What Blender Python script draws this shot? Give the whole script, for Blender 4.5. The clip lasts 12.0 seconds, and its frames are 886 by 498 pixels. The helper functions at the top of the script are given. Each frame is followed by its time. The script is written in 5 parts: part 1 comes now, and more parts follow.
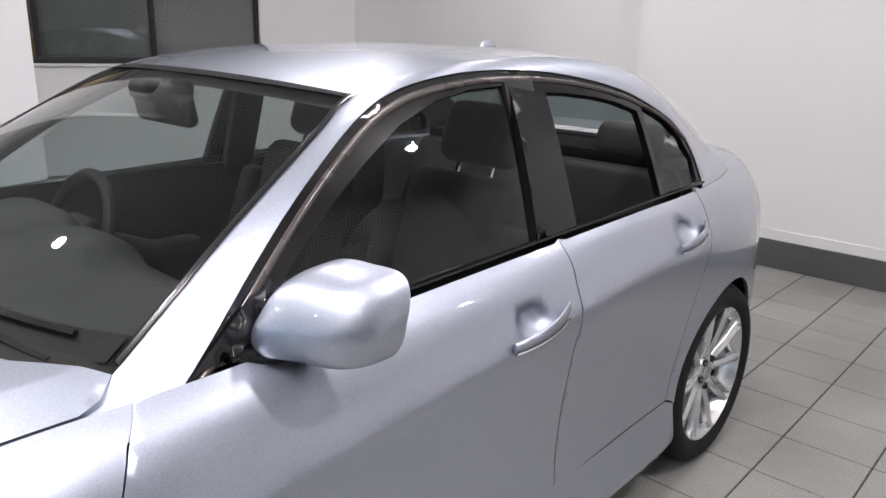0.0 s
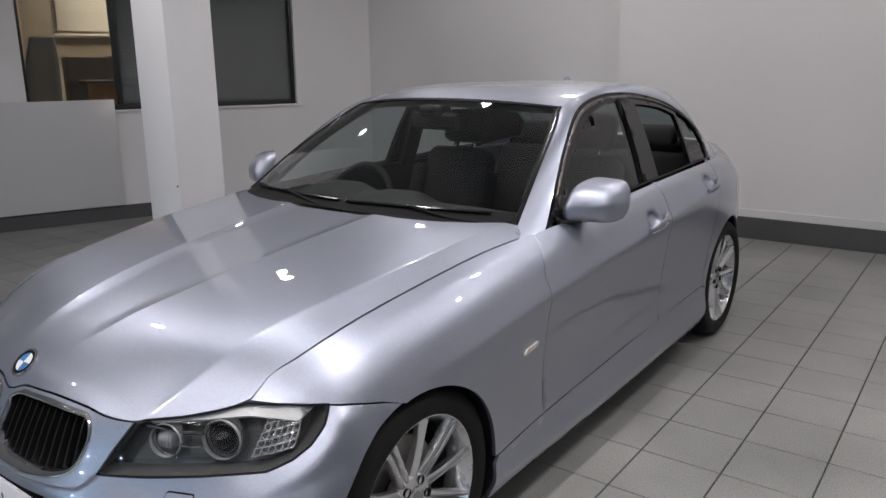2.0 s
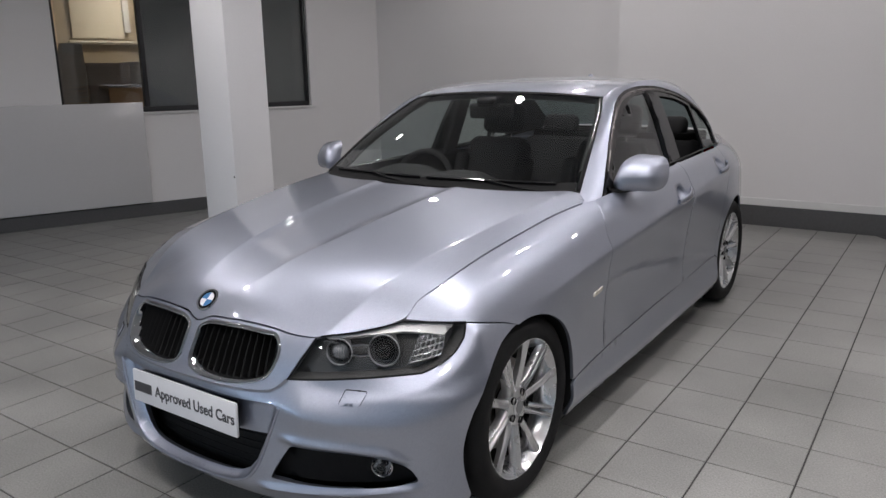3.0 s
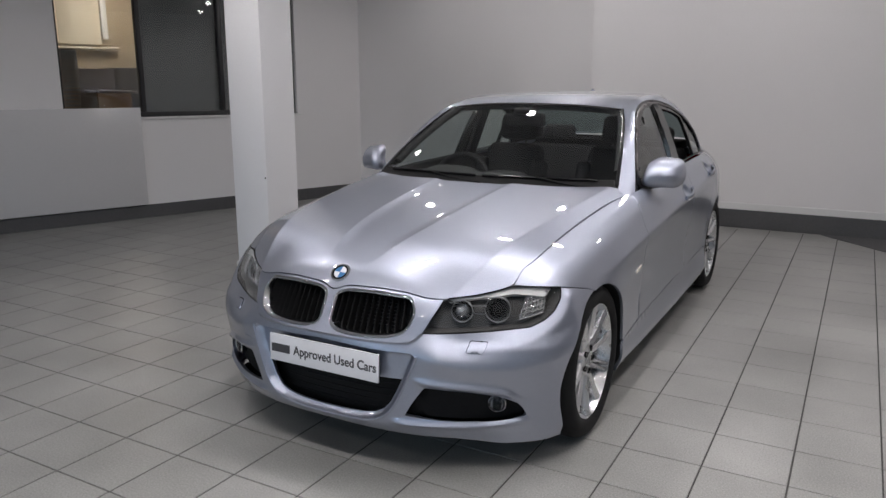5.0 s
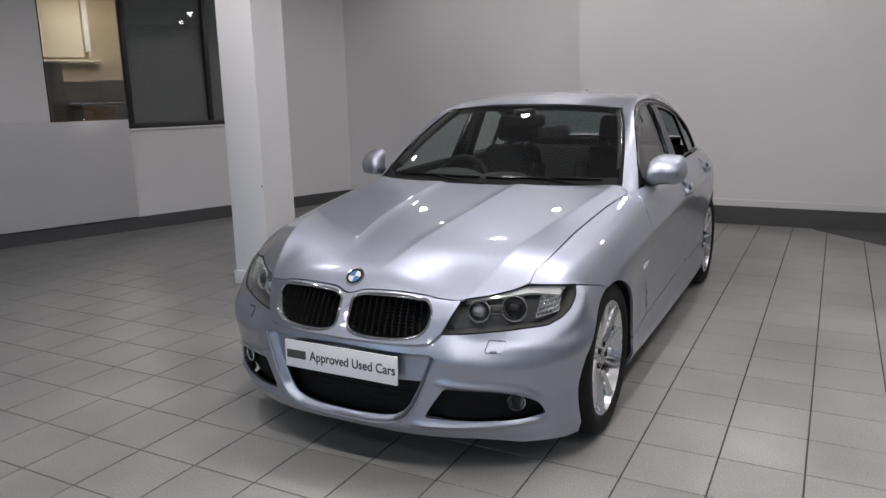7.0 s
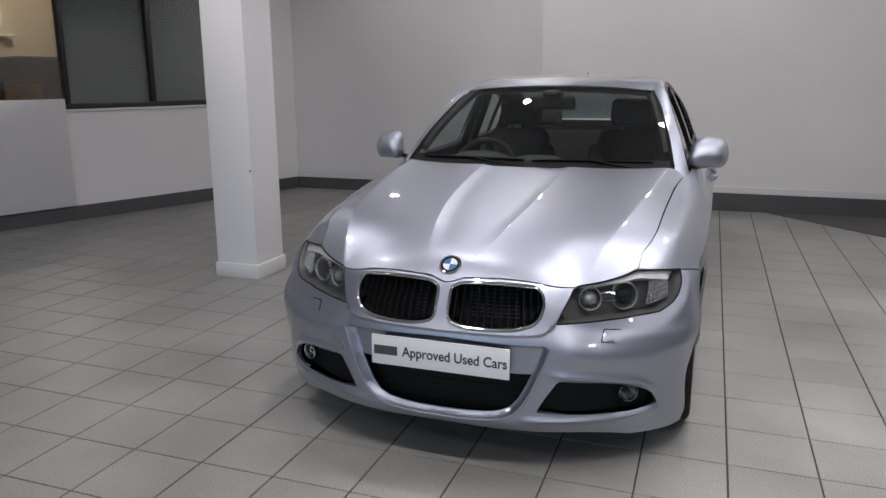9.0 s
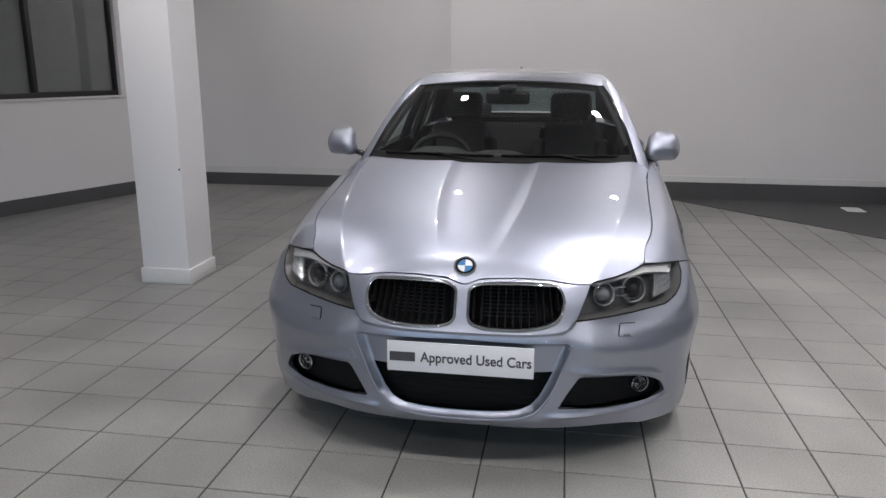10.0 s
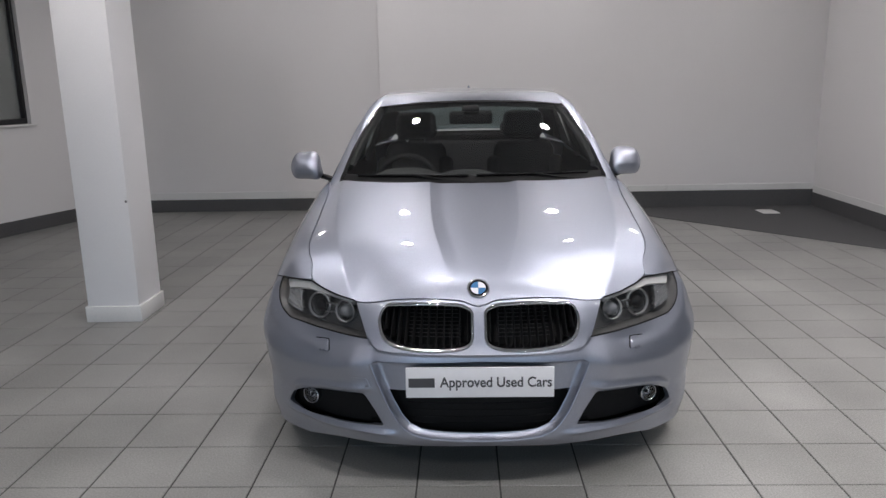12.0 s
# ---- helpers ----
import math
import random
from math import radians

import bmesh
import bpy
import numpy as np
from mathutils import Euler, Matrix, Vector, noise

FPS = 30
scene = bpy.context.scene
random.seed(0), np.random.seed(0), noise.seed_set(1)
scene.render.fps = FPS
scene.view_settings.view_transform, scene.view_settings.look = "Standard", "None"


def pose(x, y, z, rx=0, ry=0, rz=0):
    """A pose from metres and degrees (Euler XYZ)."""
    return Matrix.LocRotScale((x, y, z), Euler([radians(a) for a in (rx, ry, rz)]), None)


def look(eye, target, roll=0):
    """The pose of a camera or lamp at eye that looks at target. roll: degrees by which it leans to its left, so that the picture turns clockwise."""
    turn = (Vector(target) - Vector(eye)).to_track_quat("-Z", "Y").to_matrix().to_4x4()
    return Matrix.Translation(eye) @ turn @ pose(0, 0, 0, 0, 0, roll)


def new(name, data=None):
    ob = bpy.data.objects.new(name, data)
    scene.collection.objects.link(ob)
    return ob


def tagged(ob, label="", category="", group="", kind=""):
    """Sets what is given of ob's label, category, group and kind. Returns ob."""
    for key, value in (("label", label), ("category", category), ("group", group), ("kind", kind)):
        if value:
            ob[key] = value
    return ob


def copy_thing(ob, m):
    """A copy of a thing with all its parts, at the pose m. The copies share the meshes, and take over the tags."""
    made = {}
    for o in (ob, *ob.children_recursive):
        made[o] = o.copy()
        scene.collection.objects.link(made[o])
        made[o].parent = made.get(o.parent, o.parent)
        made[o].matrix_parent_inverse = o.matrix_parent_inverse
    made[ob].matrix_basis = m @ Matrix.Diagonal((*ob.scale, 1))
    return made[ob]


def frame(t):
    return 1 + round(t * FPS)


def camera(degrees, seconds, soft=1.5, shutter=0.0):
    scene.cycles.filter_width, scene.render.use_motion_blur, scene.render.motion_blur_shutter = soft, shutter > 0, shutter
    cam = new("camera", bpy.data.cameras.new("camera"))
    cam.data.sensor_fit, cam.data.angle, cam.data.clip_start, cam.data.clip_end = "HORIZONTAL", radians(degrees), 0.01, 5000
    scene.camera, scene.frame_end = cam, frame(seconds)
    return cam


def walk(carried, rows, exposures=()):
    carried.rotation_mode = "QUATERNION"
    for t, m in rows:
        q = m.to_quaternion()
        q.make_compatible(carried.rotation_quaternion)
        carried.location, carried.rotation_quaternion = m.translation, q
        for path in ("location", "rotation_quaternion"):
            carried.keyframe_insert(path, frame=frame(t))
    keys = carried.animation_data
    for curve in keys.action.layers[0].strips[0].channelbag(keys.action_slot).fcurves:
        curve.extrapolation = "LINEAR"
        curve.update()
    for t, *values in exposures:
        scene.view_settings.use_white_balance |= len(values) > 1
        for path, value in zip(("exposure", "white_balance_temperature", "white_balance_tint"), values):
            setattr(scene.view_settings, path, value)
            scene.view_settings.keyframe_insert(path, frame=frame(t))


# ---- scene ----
cam = camera(61.7, 12.0)
PATH = [
    (0, (1.717, 1.113, 1.445), (0.43, 2.539, 0.887), 1.6),
    (0.5, (1.795, 0.704, 1.443), (0.565, 2.173, 0.87), 0.8),
    (1, (1.875, 0.221, 1.425), (0.669, 1.733, 0.912), 1.6),
    (1.5, (1.961, -0.196, 1.466), (0.776, 1.339, 0.978), 1.0),
    (2, (1.971, -0.6, 1.471), (0.809, 0.958, 1.001), -0.6),
    (2.5, (1.96, -0.946, 1.422), (0.808, 0.622, 0.962), -1.1),
    (3, (1.947, -1.259, 1.432), (0.838, 0.342, 0.977), -1.0),
    (3.5, (1.863, -1.545, 1.421), (0.794, 0.085, 0.97), -1.1),
    (3.7, (1.837, -1.643, 1.443), (0.788, -0.003, 0.983), -0.7),
    (5.5, (1.699, -2.099, 1.448), (0.764, -0.381, 1.03), -0.4),
    (6, (1.691, -2.106, 1.431), (0.749, -0.391, 1.017), -1.2),
    (6.5, (1.667, -2.103, 1.442), (0.727, -0.387, 1.024), -1.2),
    (8.3, (1.211, -2.186, 1.405), (0.442, -0.392, 0.967), -0.6),
    (8.5, (1.097, -2.19, 1.403), (0.348, -0.403, 0.91), -0.3),
    (9, (0.855, -2.258, 1.395), (0.197, -0.423, 0.946), -0.3),
    (9.5, (0.564, -2.36, 1.42), (0.058, -0.487, 0.934), 0.7),
    (10, (0.336, -2.338, 1.433), (0.022, -0.422, 0.953), 0.1),
    (10.5, (0.127, -2.357, 1.442), (-0.03, -0.423, 0.957), 0.4),
    (11, (-0.01, -2.374, 1.459), (-0.076, -0.429, 1.0), -0.1),
    (11.5, (-0.041, -2.361, 1.46), (-0.109, -0.414, 1.004), -0.8),
    (12, (-0.05, -2.36, 1.464), (-0.106, -0.41, 1.022), -1.1),
]
EXPOSURES = [(0.0, 1.22), (0.5, 1.03), (1.0, 0.78), (1.5, 0.48), (2.0, 0.3), (2.5, 0.28), (3.5, 0.28), (5.5, 0.3), (9.0, 0.33), (10.0, 0.4), (11.0, 0.39), (12.0, 0.36)]
walk(cam, [(t, look(eye, target, roll)) for t, eye, target, roll in PATH], EXPOSURES)

# ---- light ----
world = bpy.data.worlds.new("world")
world.use_nodes = True
world.node_tree.nodes["Background"].inputs[0].default_value = (0.02, 0.02, 0.022, 1)
scene.world = world


def lamp(name, kind, place, target, watts, size, colour=(1, 1, 1), spread=None, blend=0.5):
    data = bpy.data.lights.new(name, kind)
    data.energy, data.color = watts, colour
    if kind == "SPOT":
        data.spot_size, data.spot_blend, data.shadow_soft_size = radians(spread), blend, size
    elif kind == "AREA":
        data.shape, data.size = "DISK", size
    else:
        data.shadow_soft_size = size
    ob = new(name, data)
    ob.matrix_world = look(place, target)
    return ob


CEILING = 3.0
# ceiling downlights: x, y, watts, spread of the beam (deep-set lamps over the car, shallow ones near the walls)
DEEP, WIDE = 118, 174
# Those at x 2.2 and 3.6 are added, to lift the right-hand side.
SPOTS = [(-2.6, 4.95, 12, WIDE), (-0.8, 4.95, 20, WIDE), (1.0, 4.95, 16, WIDE), (2.8, 4.95, 10, WIDE), (-2.6, 2.95, 4, DEEP), (-0.7, 2.95, 36, 156), (1.0, 2.95, 26, 135), (2.2, 2.95, 50, 155),
         (-2.15, 0.95, 40, WIDE), (-0.45, 0.95, 38, 158), (1.0, 0.95, 44, DEEP), (2.0, 0.95, 70, DEEP), (3.6, 0.95, 30, DEEP),
         (-2.15, -1.05, 8, WIDE), (-0.5, -1.05, 34, 150), (1.0, -1.05, 84, DEEP), (2.0, -1.05, 52, DEEP), (3.6, -1.05, 35, DEEP),
         (-2.6, -3.05, 30, WIDE), (-0.8, -3.05, 10, DEEP), (1.0, -3.05, 18, DEEP), (2.8, -3.05, 50, DEEP)]
# a cooler row of unseen lamps, added up the hall to brighten nose and column
FRONT_FILL = [(-3.6, -11.0, 540), (-0.6, -11.0, 240), (2.6, -11.0, 210), (6.0, -11.0, 180)]
for sx, sy, watts, spread in SPOTS:
    lamp("downlight_lamp", "SPOT", (sx, sy, CEILING - 0.03), (sx, sy, 0), watts, 0.045, (1, 0.943, 0.957), spread, 0.25 if spread == WIDE else 0.9)
for sx, sy, watts in FRONT_FILL:
    lamp("downlight_lamp", "SPOT", (sx, sy, CEILING - 0.03), (sx, sy, 0), watts, 0.08, (0.62, 0.79, 1.0), 174, 0.25)
lamp("office_lamp", "POINT", (-7.0, 4.9, 2.7), (-7.0, 4.9, 0), 12, 0.12, (1, 0.76, 0.56))


# ---- materials ----
def material(name, colour=(0.5, 0.5, 0.5), rough=0.5, metal=0.0, **more):
    """A node material; returns it with its node tree and shader."""
    m = bpy.data.materials.new(name)
    m.use_nodes = True
    tree = m.node_tree
    sh = tree.nodes["Principled BSDF"]
    sh.inputs["Base Color"].default_value = (*colour, 1)
    sh.inputs["Roughness"].default_value = rough
    sh.inputs["Metallic"].default_value = metal
    for k, v in more.items():
        sh.inputs[k.replace("_", " ")].default_value = v
    return m, tree, sh


def vary(tree, sh, colour, amount=0.12, scale=3.0, fine=60.0, bump=0.0, rough=None, rough_amount=0.1, distance=0.002):
    """Two scales of noise in the base colour, with fine relief and uneven gloss."""
    nd, ln = tree.nodes, tree.links
    co = nd.new("ShaderNodeTexCoord")
    big, small = nd.new("ShaderNodeTexNoise"), nd.new("ShaderNodeTexNoise")
    big.inputs["Scale"].default_value, small.inputs["Scale"].default_value = scale, fine
    big.inputs["Detail"].default_value, small.inputs["Detail"].default_value = 4, 3
    for n in (big, small):
        ln.new(co.outputs["Object"], n.inputs["Vector"])
    add = nd.new("ShaderNodeMath")
    add.operation = "ADD"
    ln.new(big.outputs["Fac"], add.inputs[0])
    ln.new(small.outputs["Fac"], add.inputs[1])
    ramp = nd.new("ShaderNodeMapRange")
    ramp.inputs["From Min"].default_value, ramp.inputs["From Max"].default_value = 0.6, 1.4
    ramp.inputs["To Min"].default_value, ramp.inputs["To Max"].default_value = 1 - amount, 1 + amount
    ln.new(add.outputs[0], ramp.inputs["Value"])
    mul = nd.new("ShaderNodeVectorMath")
    mul.operation = "SCALE"
    mul.inputs[0].default_value = colour
    ln.new(ramp.outputs[0], mul.inputs["Scale"])
    ln.new(mul.outputs[0], sh.inputs["Base Color"])
    if rough is not None:
        rr = nd.new("ShaderNodeMapRange")
        rr.inputs["From Min"].default_value, rr.inputs["From Max"].default_value = 0.3, 0.7
        rr.inputs["To Min"].default_value, rr.inputs["To Max"].default_value = rough - rough_amount, rough + rough_amount
        ln.new(big.outputs["Fac"], rr.inputs["Value"])
        ln.new(rr.outputs[0], sh.inputs["Roughness"])
    if bump:
        b = nd.new("ShaderNodeBump")
        b.inputs["Strength"].default_value, b.inputs["Distance"].default_value = bump, distance
        ln.new(small.outputs["Fac"], b.inputs["Height"])
        ln.new(b.outputs[0], sh.inputs["Normal"])
    return mul


def simple(name, colour, rough=0.5, metal=0.0, amount=0.1, scale=4.0, fine=80.0, bump=0.0, **more):
    m, tree, sh = material(name, colour, rough, metal, **more)
    vary(tree, sh, colour, amount, scale, fine, bump, rough, min(0.08, rough * 0.4))
    return m


WALL = simple("wall_paint", (0.80, 0.785, 0.785), 0.75, amount=0.035, scale=0.7, fine=140, bump=0.12)
COLUMN = simple("column_paint", (0.90, 0.895, 0.905), 0.5, amount=0.03, scale=1.2, fine=120, bump=0.1)
CEIL = simple("ceiling_paint", (0.76, 0.76, 0.76), 0.8, amount=0.03)
SKIRT = simple("dark_skirting", (0.088, 0.088, 0.090), 0.5, amount=0.15, scale=2, fine=50, bump=0.1)
CARPET = simple("dark_carpet", (0.078, 0.078, 0.080), 0.9, amount=0.25, scale=3, fine=300, bump=0.6)
BOARD, board_tree, board_shader = material("white_board", (0.62, 0.615, 0.62), 0.18)
vary(board_tree, board_shader, (0.62, 0.615, 0.62), 0.02, 0.8, 40, 0.0, 0.18, 0.06)
FRAME = simple("black_frame", (0.02, 0.02, 0.022), 0.4, amount=0.2)
SILL = simple("white_gloss_paint", (0.75, 0.75, 0.74), 0.35, amount=0.04)
BLIND = simple("grey_blind", (0.17, 0.175, 0.18), 0.7, amount=0.08, scale=2)
CREAM = simple("cream_wall", (0.68, 0.59, 0.46), 0.7, amount=0.05, scale=1)
SLAT = simple("cream_blind_slat", (0.76, 0.69, 0.57), 0.5, amount=0.05)
OFFICE_GREY = simple("grey_office_fabric", (0.20, 0.19, 0.18), 0.8, amount=0.12, bump=0.2)
OFFICE_TAUPE = simple("taupe_laminate", (0.19, 0.16, 0.14), 0.55, amount=0.08)
OFFICE_BROWN = simple("brown_wood", (0.30, 0.17, 0.08), 0.5, amount=0.2, scale=3, fine=40)
DARKROOM = simple("dark_office", (0.10, 0.10, 0.10), 0.8, amount=0.1)


def tile_material():
    m, tree, sh = material("grey_floor_tile", (0.3, 0.3, 0.3), 0.4, Specular_IOR_Level=0.35)
    mul = vary(tree, sh, (0.265, 0.264, 0.253), 0.42, 1.6, 150, 0.5, 0.42, 0.10, 0.001)
    nd, ln = tree.nodes, tree.links
    info, mr, sc = nd.new("ShaderNodeObjectInfo"), nd.new("ShaderNodeMapRange"), nd.new("ShaderNodeVectorMath")
    geo, addn = nd.new("ShaderNodeNewGeometry"), nd.new("ShaderNodeMath")
    addn.operation = "ADD"
    for noise in [n for n in nd if n.bl_idname == "ShaderNodeTexNoise"]:
        ln.new(geo.outputs["Position"], noise.inputs["Vector"])
    ln.new(info.outputs["Random"], addn.inputs[0])
    ln.new(geo.outputs["Random Per Island"], addn.inputs[1])
    fr = nd.new("ShaderNodeMath")
    fr.operation = "FRACT"
    ln.new(addn.outputs[0], fr.inputs[0])
    mr.inputs["To Min"].default_value, mr.inputs["To Max"].default_value = 0.96, 1.04
    ln.new(fr.outputs[0], mr.inputs["Value"])
    sc.operation = "SCALE"
    ln.new(mul.outputs[0], sc.inputs[0])
    ln.new(mr.outputs[0], sc.inputs["Scale"])
    ln.new(sc.outputs[0], sh.inputs["Base Color"])
    return m


TILE = tile_material()
GROUT = simple("dark_grout", (0.05, 0.05, 0.048), 0.9, amount=0.3, scale=2, fine=90)


def paint_material():
    m, tree, sh = material("silver_blue_metallic_paint", (0.375, 0.403, 0.48), 0.44, 1.0, Coat_Weight=1.0, Coat_Roughness=0.012, Coat_IOR=1.6)
    nd, ln = tree.nodes, tree.links
    co, fl = nd.new("ShaderNodeTexCoord"), nd.new("ShaderNodeTexVoronoi")
    fl.inputs["Scale"].default_value = 900
    ln.new(co.outputs["Object"], fl.inputs["Vector"])
    mr, sc = nd.new("ShaderNodeMapRange"), nd.new("ShaderNodeVectorMath")
    mr.inputs["To Min"].default_value, mr.inputs["To Max"].default_value = 0.86, 1.14
    ln.new(fl.outputs["Color"], mr.inputs["Value"])
    sc.operation = "SCALE"
    sc.inputs[0].default_value = (0.378, 0.405, 0.480)
    ln.new(mr.outputs[0], sc.inputs["Scale"])
    ln.new(sc.outputs[0], sh.inputs["Base Color"])
    return m


PAINT = paint_material()
CHROME = simple("chrome", (0.62, 0.63, 0.65), 0.05, 1.0, amount=0.02)
BLACK = simple("black_trim", (0.008, 0.008, 0.009), 0.16, amount=0.2)
STRIP = simple("dark_polished_strip", (0.09, 0.08, 0.078), 0.25, 0.4, amount=0.1)
RUBBER = simple("tyre_rubber", (0.009, 0.009, 0.0095), 0.75, amount=0.25, scale=8, fine=150, bump=0.3, Specular_IOR_Level=0.25)
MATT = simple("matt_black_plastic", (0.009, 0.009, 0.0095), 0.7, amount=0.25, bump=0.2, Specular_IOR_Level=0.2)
CABIN = simple("black_leather", (0.014, 0.014, 0.015), 0.6, amount=0.06, scale=3, fine=60, bump=0.02, Specular_IOR_Level=0.3)
DASH = simple("dark_dashboard", (0.020, 0.021, 0.021), 0.6, amount=0.15, scale=6, fine=260, bump=0.3)
SHELF = simple("dark_shelf_cloth", (0.012, 0.012, 0.012), 0.95, amount=0.1, fine=200, bump=0.2, Specular_IOR_Level=0.05)
LINER = simple("grey_headliner", (0.16, 0.16, 0.155), 0.9, amount=0.06, fine=200, bump=0.2)
ALLOY = simple("alloy_silver", (0.66, 0.665, 0.675), 0.27, 0.95, amount=0.06)
BROW = simple("pale_grey_brow", (0.60, 0.60, 0.59), 0.40, 0.2, amount=0.06)
DISC = simple("brake_disc", (0.28, 0.27, 0.26), 0.4, 0.9, amount=0.15, fine=40)
HOUSING = simple("headlight_housing", (0.085, 0.084, 0.082), 0.4, 0.2, amount=0.1)
REFLECTOR = simple("headlight_reflector", (0.62, 0.62, 0.62), 0.16, 0.95, amount=0.08)
HALO = simple("frosted_light_ring", (0.62, 0.63, 0.64), 0.22, 0.6, amount=0.05)
FIN = simple("cooler_fin", (0.06, 0.06, 0.062), 0.5, 0.5, amount=0.2)
SMOKE = simple("smoked_lens", (0.26, 0.27, 0.28), 0.12, 0.5, amount=0.05)
PLATE = simple("white_plate", (0.78, 0.78, 0.80), 0.4, amount=0.03)
INK = simple("dark_grey_ink", (0.06, 0.06, 0.065), 0.5, amount=0.1)
BLUE = simple("blue_enamel", (0.07, 0.20, 0.40), 0.2, amount=0.05)
WHITE = simple("white_enamel", (0.8, 0.8, 0.82), 0.2, amount=0.03)
REPEATER = simple("pale_amber_lens", (0.70, 0.66, 0.60), 0.12, amount=0.15, scale=60)
RED = simple("red_lens", (0.35, 0.01, 0.01), 0.12, amount=0.1)
WOODTRIM = simple("grey_trim_strip", (0.34, 0.34, 0.35), 0.3, 0.7, amount=0.05)


def pane_material(name, tint, gloss=1.0, ior=1.5):
    """Thin glass: clear with a tint, and gloss by Fresnel."""
    m = bpy.data.materials.new(name)
    m.use_nodes = True
    nd, ln = m.node_tree.nodes, m.node_tree.links
    nd.clear()
    out, mix = nd.new("ShaderNodeOutputMaterial"), nd.new("ShaderNodeMixShader")
    clear, shine, fr = nd.new("ShaderNodeBsdfTransparent"), nd.new("ShaderNodeBsdfGlossy"), nd.new("ShaderNodeFresnel")
    clear.inputs["Color"].default_value = (*tint, 1)
    shine.inputs["Roughness"].default_value = 0.0
    shine.inputs["Color"].default_value = (gloss, gloss, gloss, 1)
    fr.inputs["IOR"].default_value = ior
    ln.new(fr.outputs[0], mix.inputs["Fac"])
    ln.new(clear.outputs[0], mix.inputs[1])
    ln.new(shine.outputs[0], mix.inputs[2])
    ln.new(mix.outputs[0], out.inputs["Surface"])
    return m


GLASS = pane_material("windscreen_glass", (0.66, 0.71, 0.70))
DARKGLASS = pane_material("dark_tinted_glass", (0.22, 0.27, 0.27))
TINTED = pane_material("tinted_glass", (0.66, 0.72, 0.69))
WINDOW_GLASS = pane_material("window_glass", (0.86, 0.88, 0.87))
LENS = pane_material("clear_lens", (0.92, 0.93, 0.94))


def glow(name, colour, strength):
    m = bpy.data.materials.new(name)
    m.use_nodes = True
    sh = m.node_tree.nodes["Principled BSDF"]
    sh.inputs["Emission Color"].default_value = (*colour, 1)
    sh.inputs["Emission Strength"].default_value = strength
    return m


LIT = glow("lit_downlight", (1, 0.98, 0.95), 60)


# ---- mesh building ----
def mesh_part(name, verts, faces, mat, parent=None, label="", smooth=True, sharp=None):
    """One mesh object from vertices and faces, under a thing or a part."""
    me = bpy.data.meshes.new(name)
    me.from_pydata([tuple(map(float, v)) for v in verts], [], [tuple(map(int, f)) for f in faces])
    me.materials.append(mat)
    if smooth:
        me.polygons.foreach_set("use_smooth", [True] * len(me.polygons))
        if sharp:
            me.set_sharp_from_angle(angle=radians(sharp))
    ob = new(name, me)
    if parent:
        ob.parent = parent
    if label:
        tagged(ob, label)
    return ob


def part(name, bm, mat, parent=None, label="", smooth=True, sharp=35):
    me = bpy.data.meshes.new(name)
    bmesh.ops.recalc_face_normals(bm, faces=bm.faces)
    bm.to_mesh(me)
    bm.free()
    me.materials.append(mat)
    if smooth:
        me.polygons.foreach_set("use_smooth", [True] * len(me.polygons))
        me.set_sharp_from_angle(angle=radians(sharp))
    ob = new(name, me)
    if parent:
        ob.parent = parent
    if label:
        tagged(ob, label)
    return ob


def thing(name, label, category, group="", kind="", at=(0, 0, 0)):
    ob = new(name)
    ob.empty_display_size = 0.1
    ob.location = at
    return tagged(ob, label, category, group, kind)


def box(x0, x1, y0, y1, z0, z1, bevel=0.004, bm=None, m=None):
    """A box with softened edges, in a bmesh."""
    one = bmesh.new()
    bmesh.ops.create_cube(one, size=1, matrix=Matrix.Translation(((x0 + x1) / 2, (y0 + y1) / 2, (z0 + z1) / 2)) @ Matrix.Diagonal((x1 - x0, y1 - y0, z1 - z0, 1)))
    if bevel:
        bmesh.ops.bevel(one, geom=one.edges[:], offset=bevel, segments=2, affect="EDGES", profile=0.5)
    if m is not None:
        bmesh.ops.transform(one, matrix=m, verts=one.verts)
    if bm is None:
        return one
    me = bpy.data.meshes.new("joined")
    one.to_mesh(me)
    one.free()
    bm.from_mesh(me)
    bpy.data.meshes.remove(me)
    return bm


def lathe(profile, steps=48, m=None, closed=False):
    """A profile of (radius, height) turned about z, in a bmesh."""
    bm = bmesh.new()
    rings = []
    for r, h in profile:
        rings.append([bm.verts.new((r * math.cos(a), r * math.sin(a), h)) for a in (2 * math.pi * k / steps for k in range(steps))])
    pairs = list(zip(rings, rings[1:])) + ([(rings[-1], rings[0])] if closed else [])
    for p, q in pairs:
        for k in range(steps):
            bm.faces.new((p[k], p[(k + 1) % steps], q[(k + 1) % steps], q[k]))
    if m is not None:
        bmesh.ops.transform(bm, matrix=m, verts=bm.verts)
    return bm


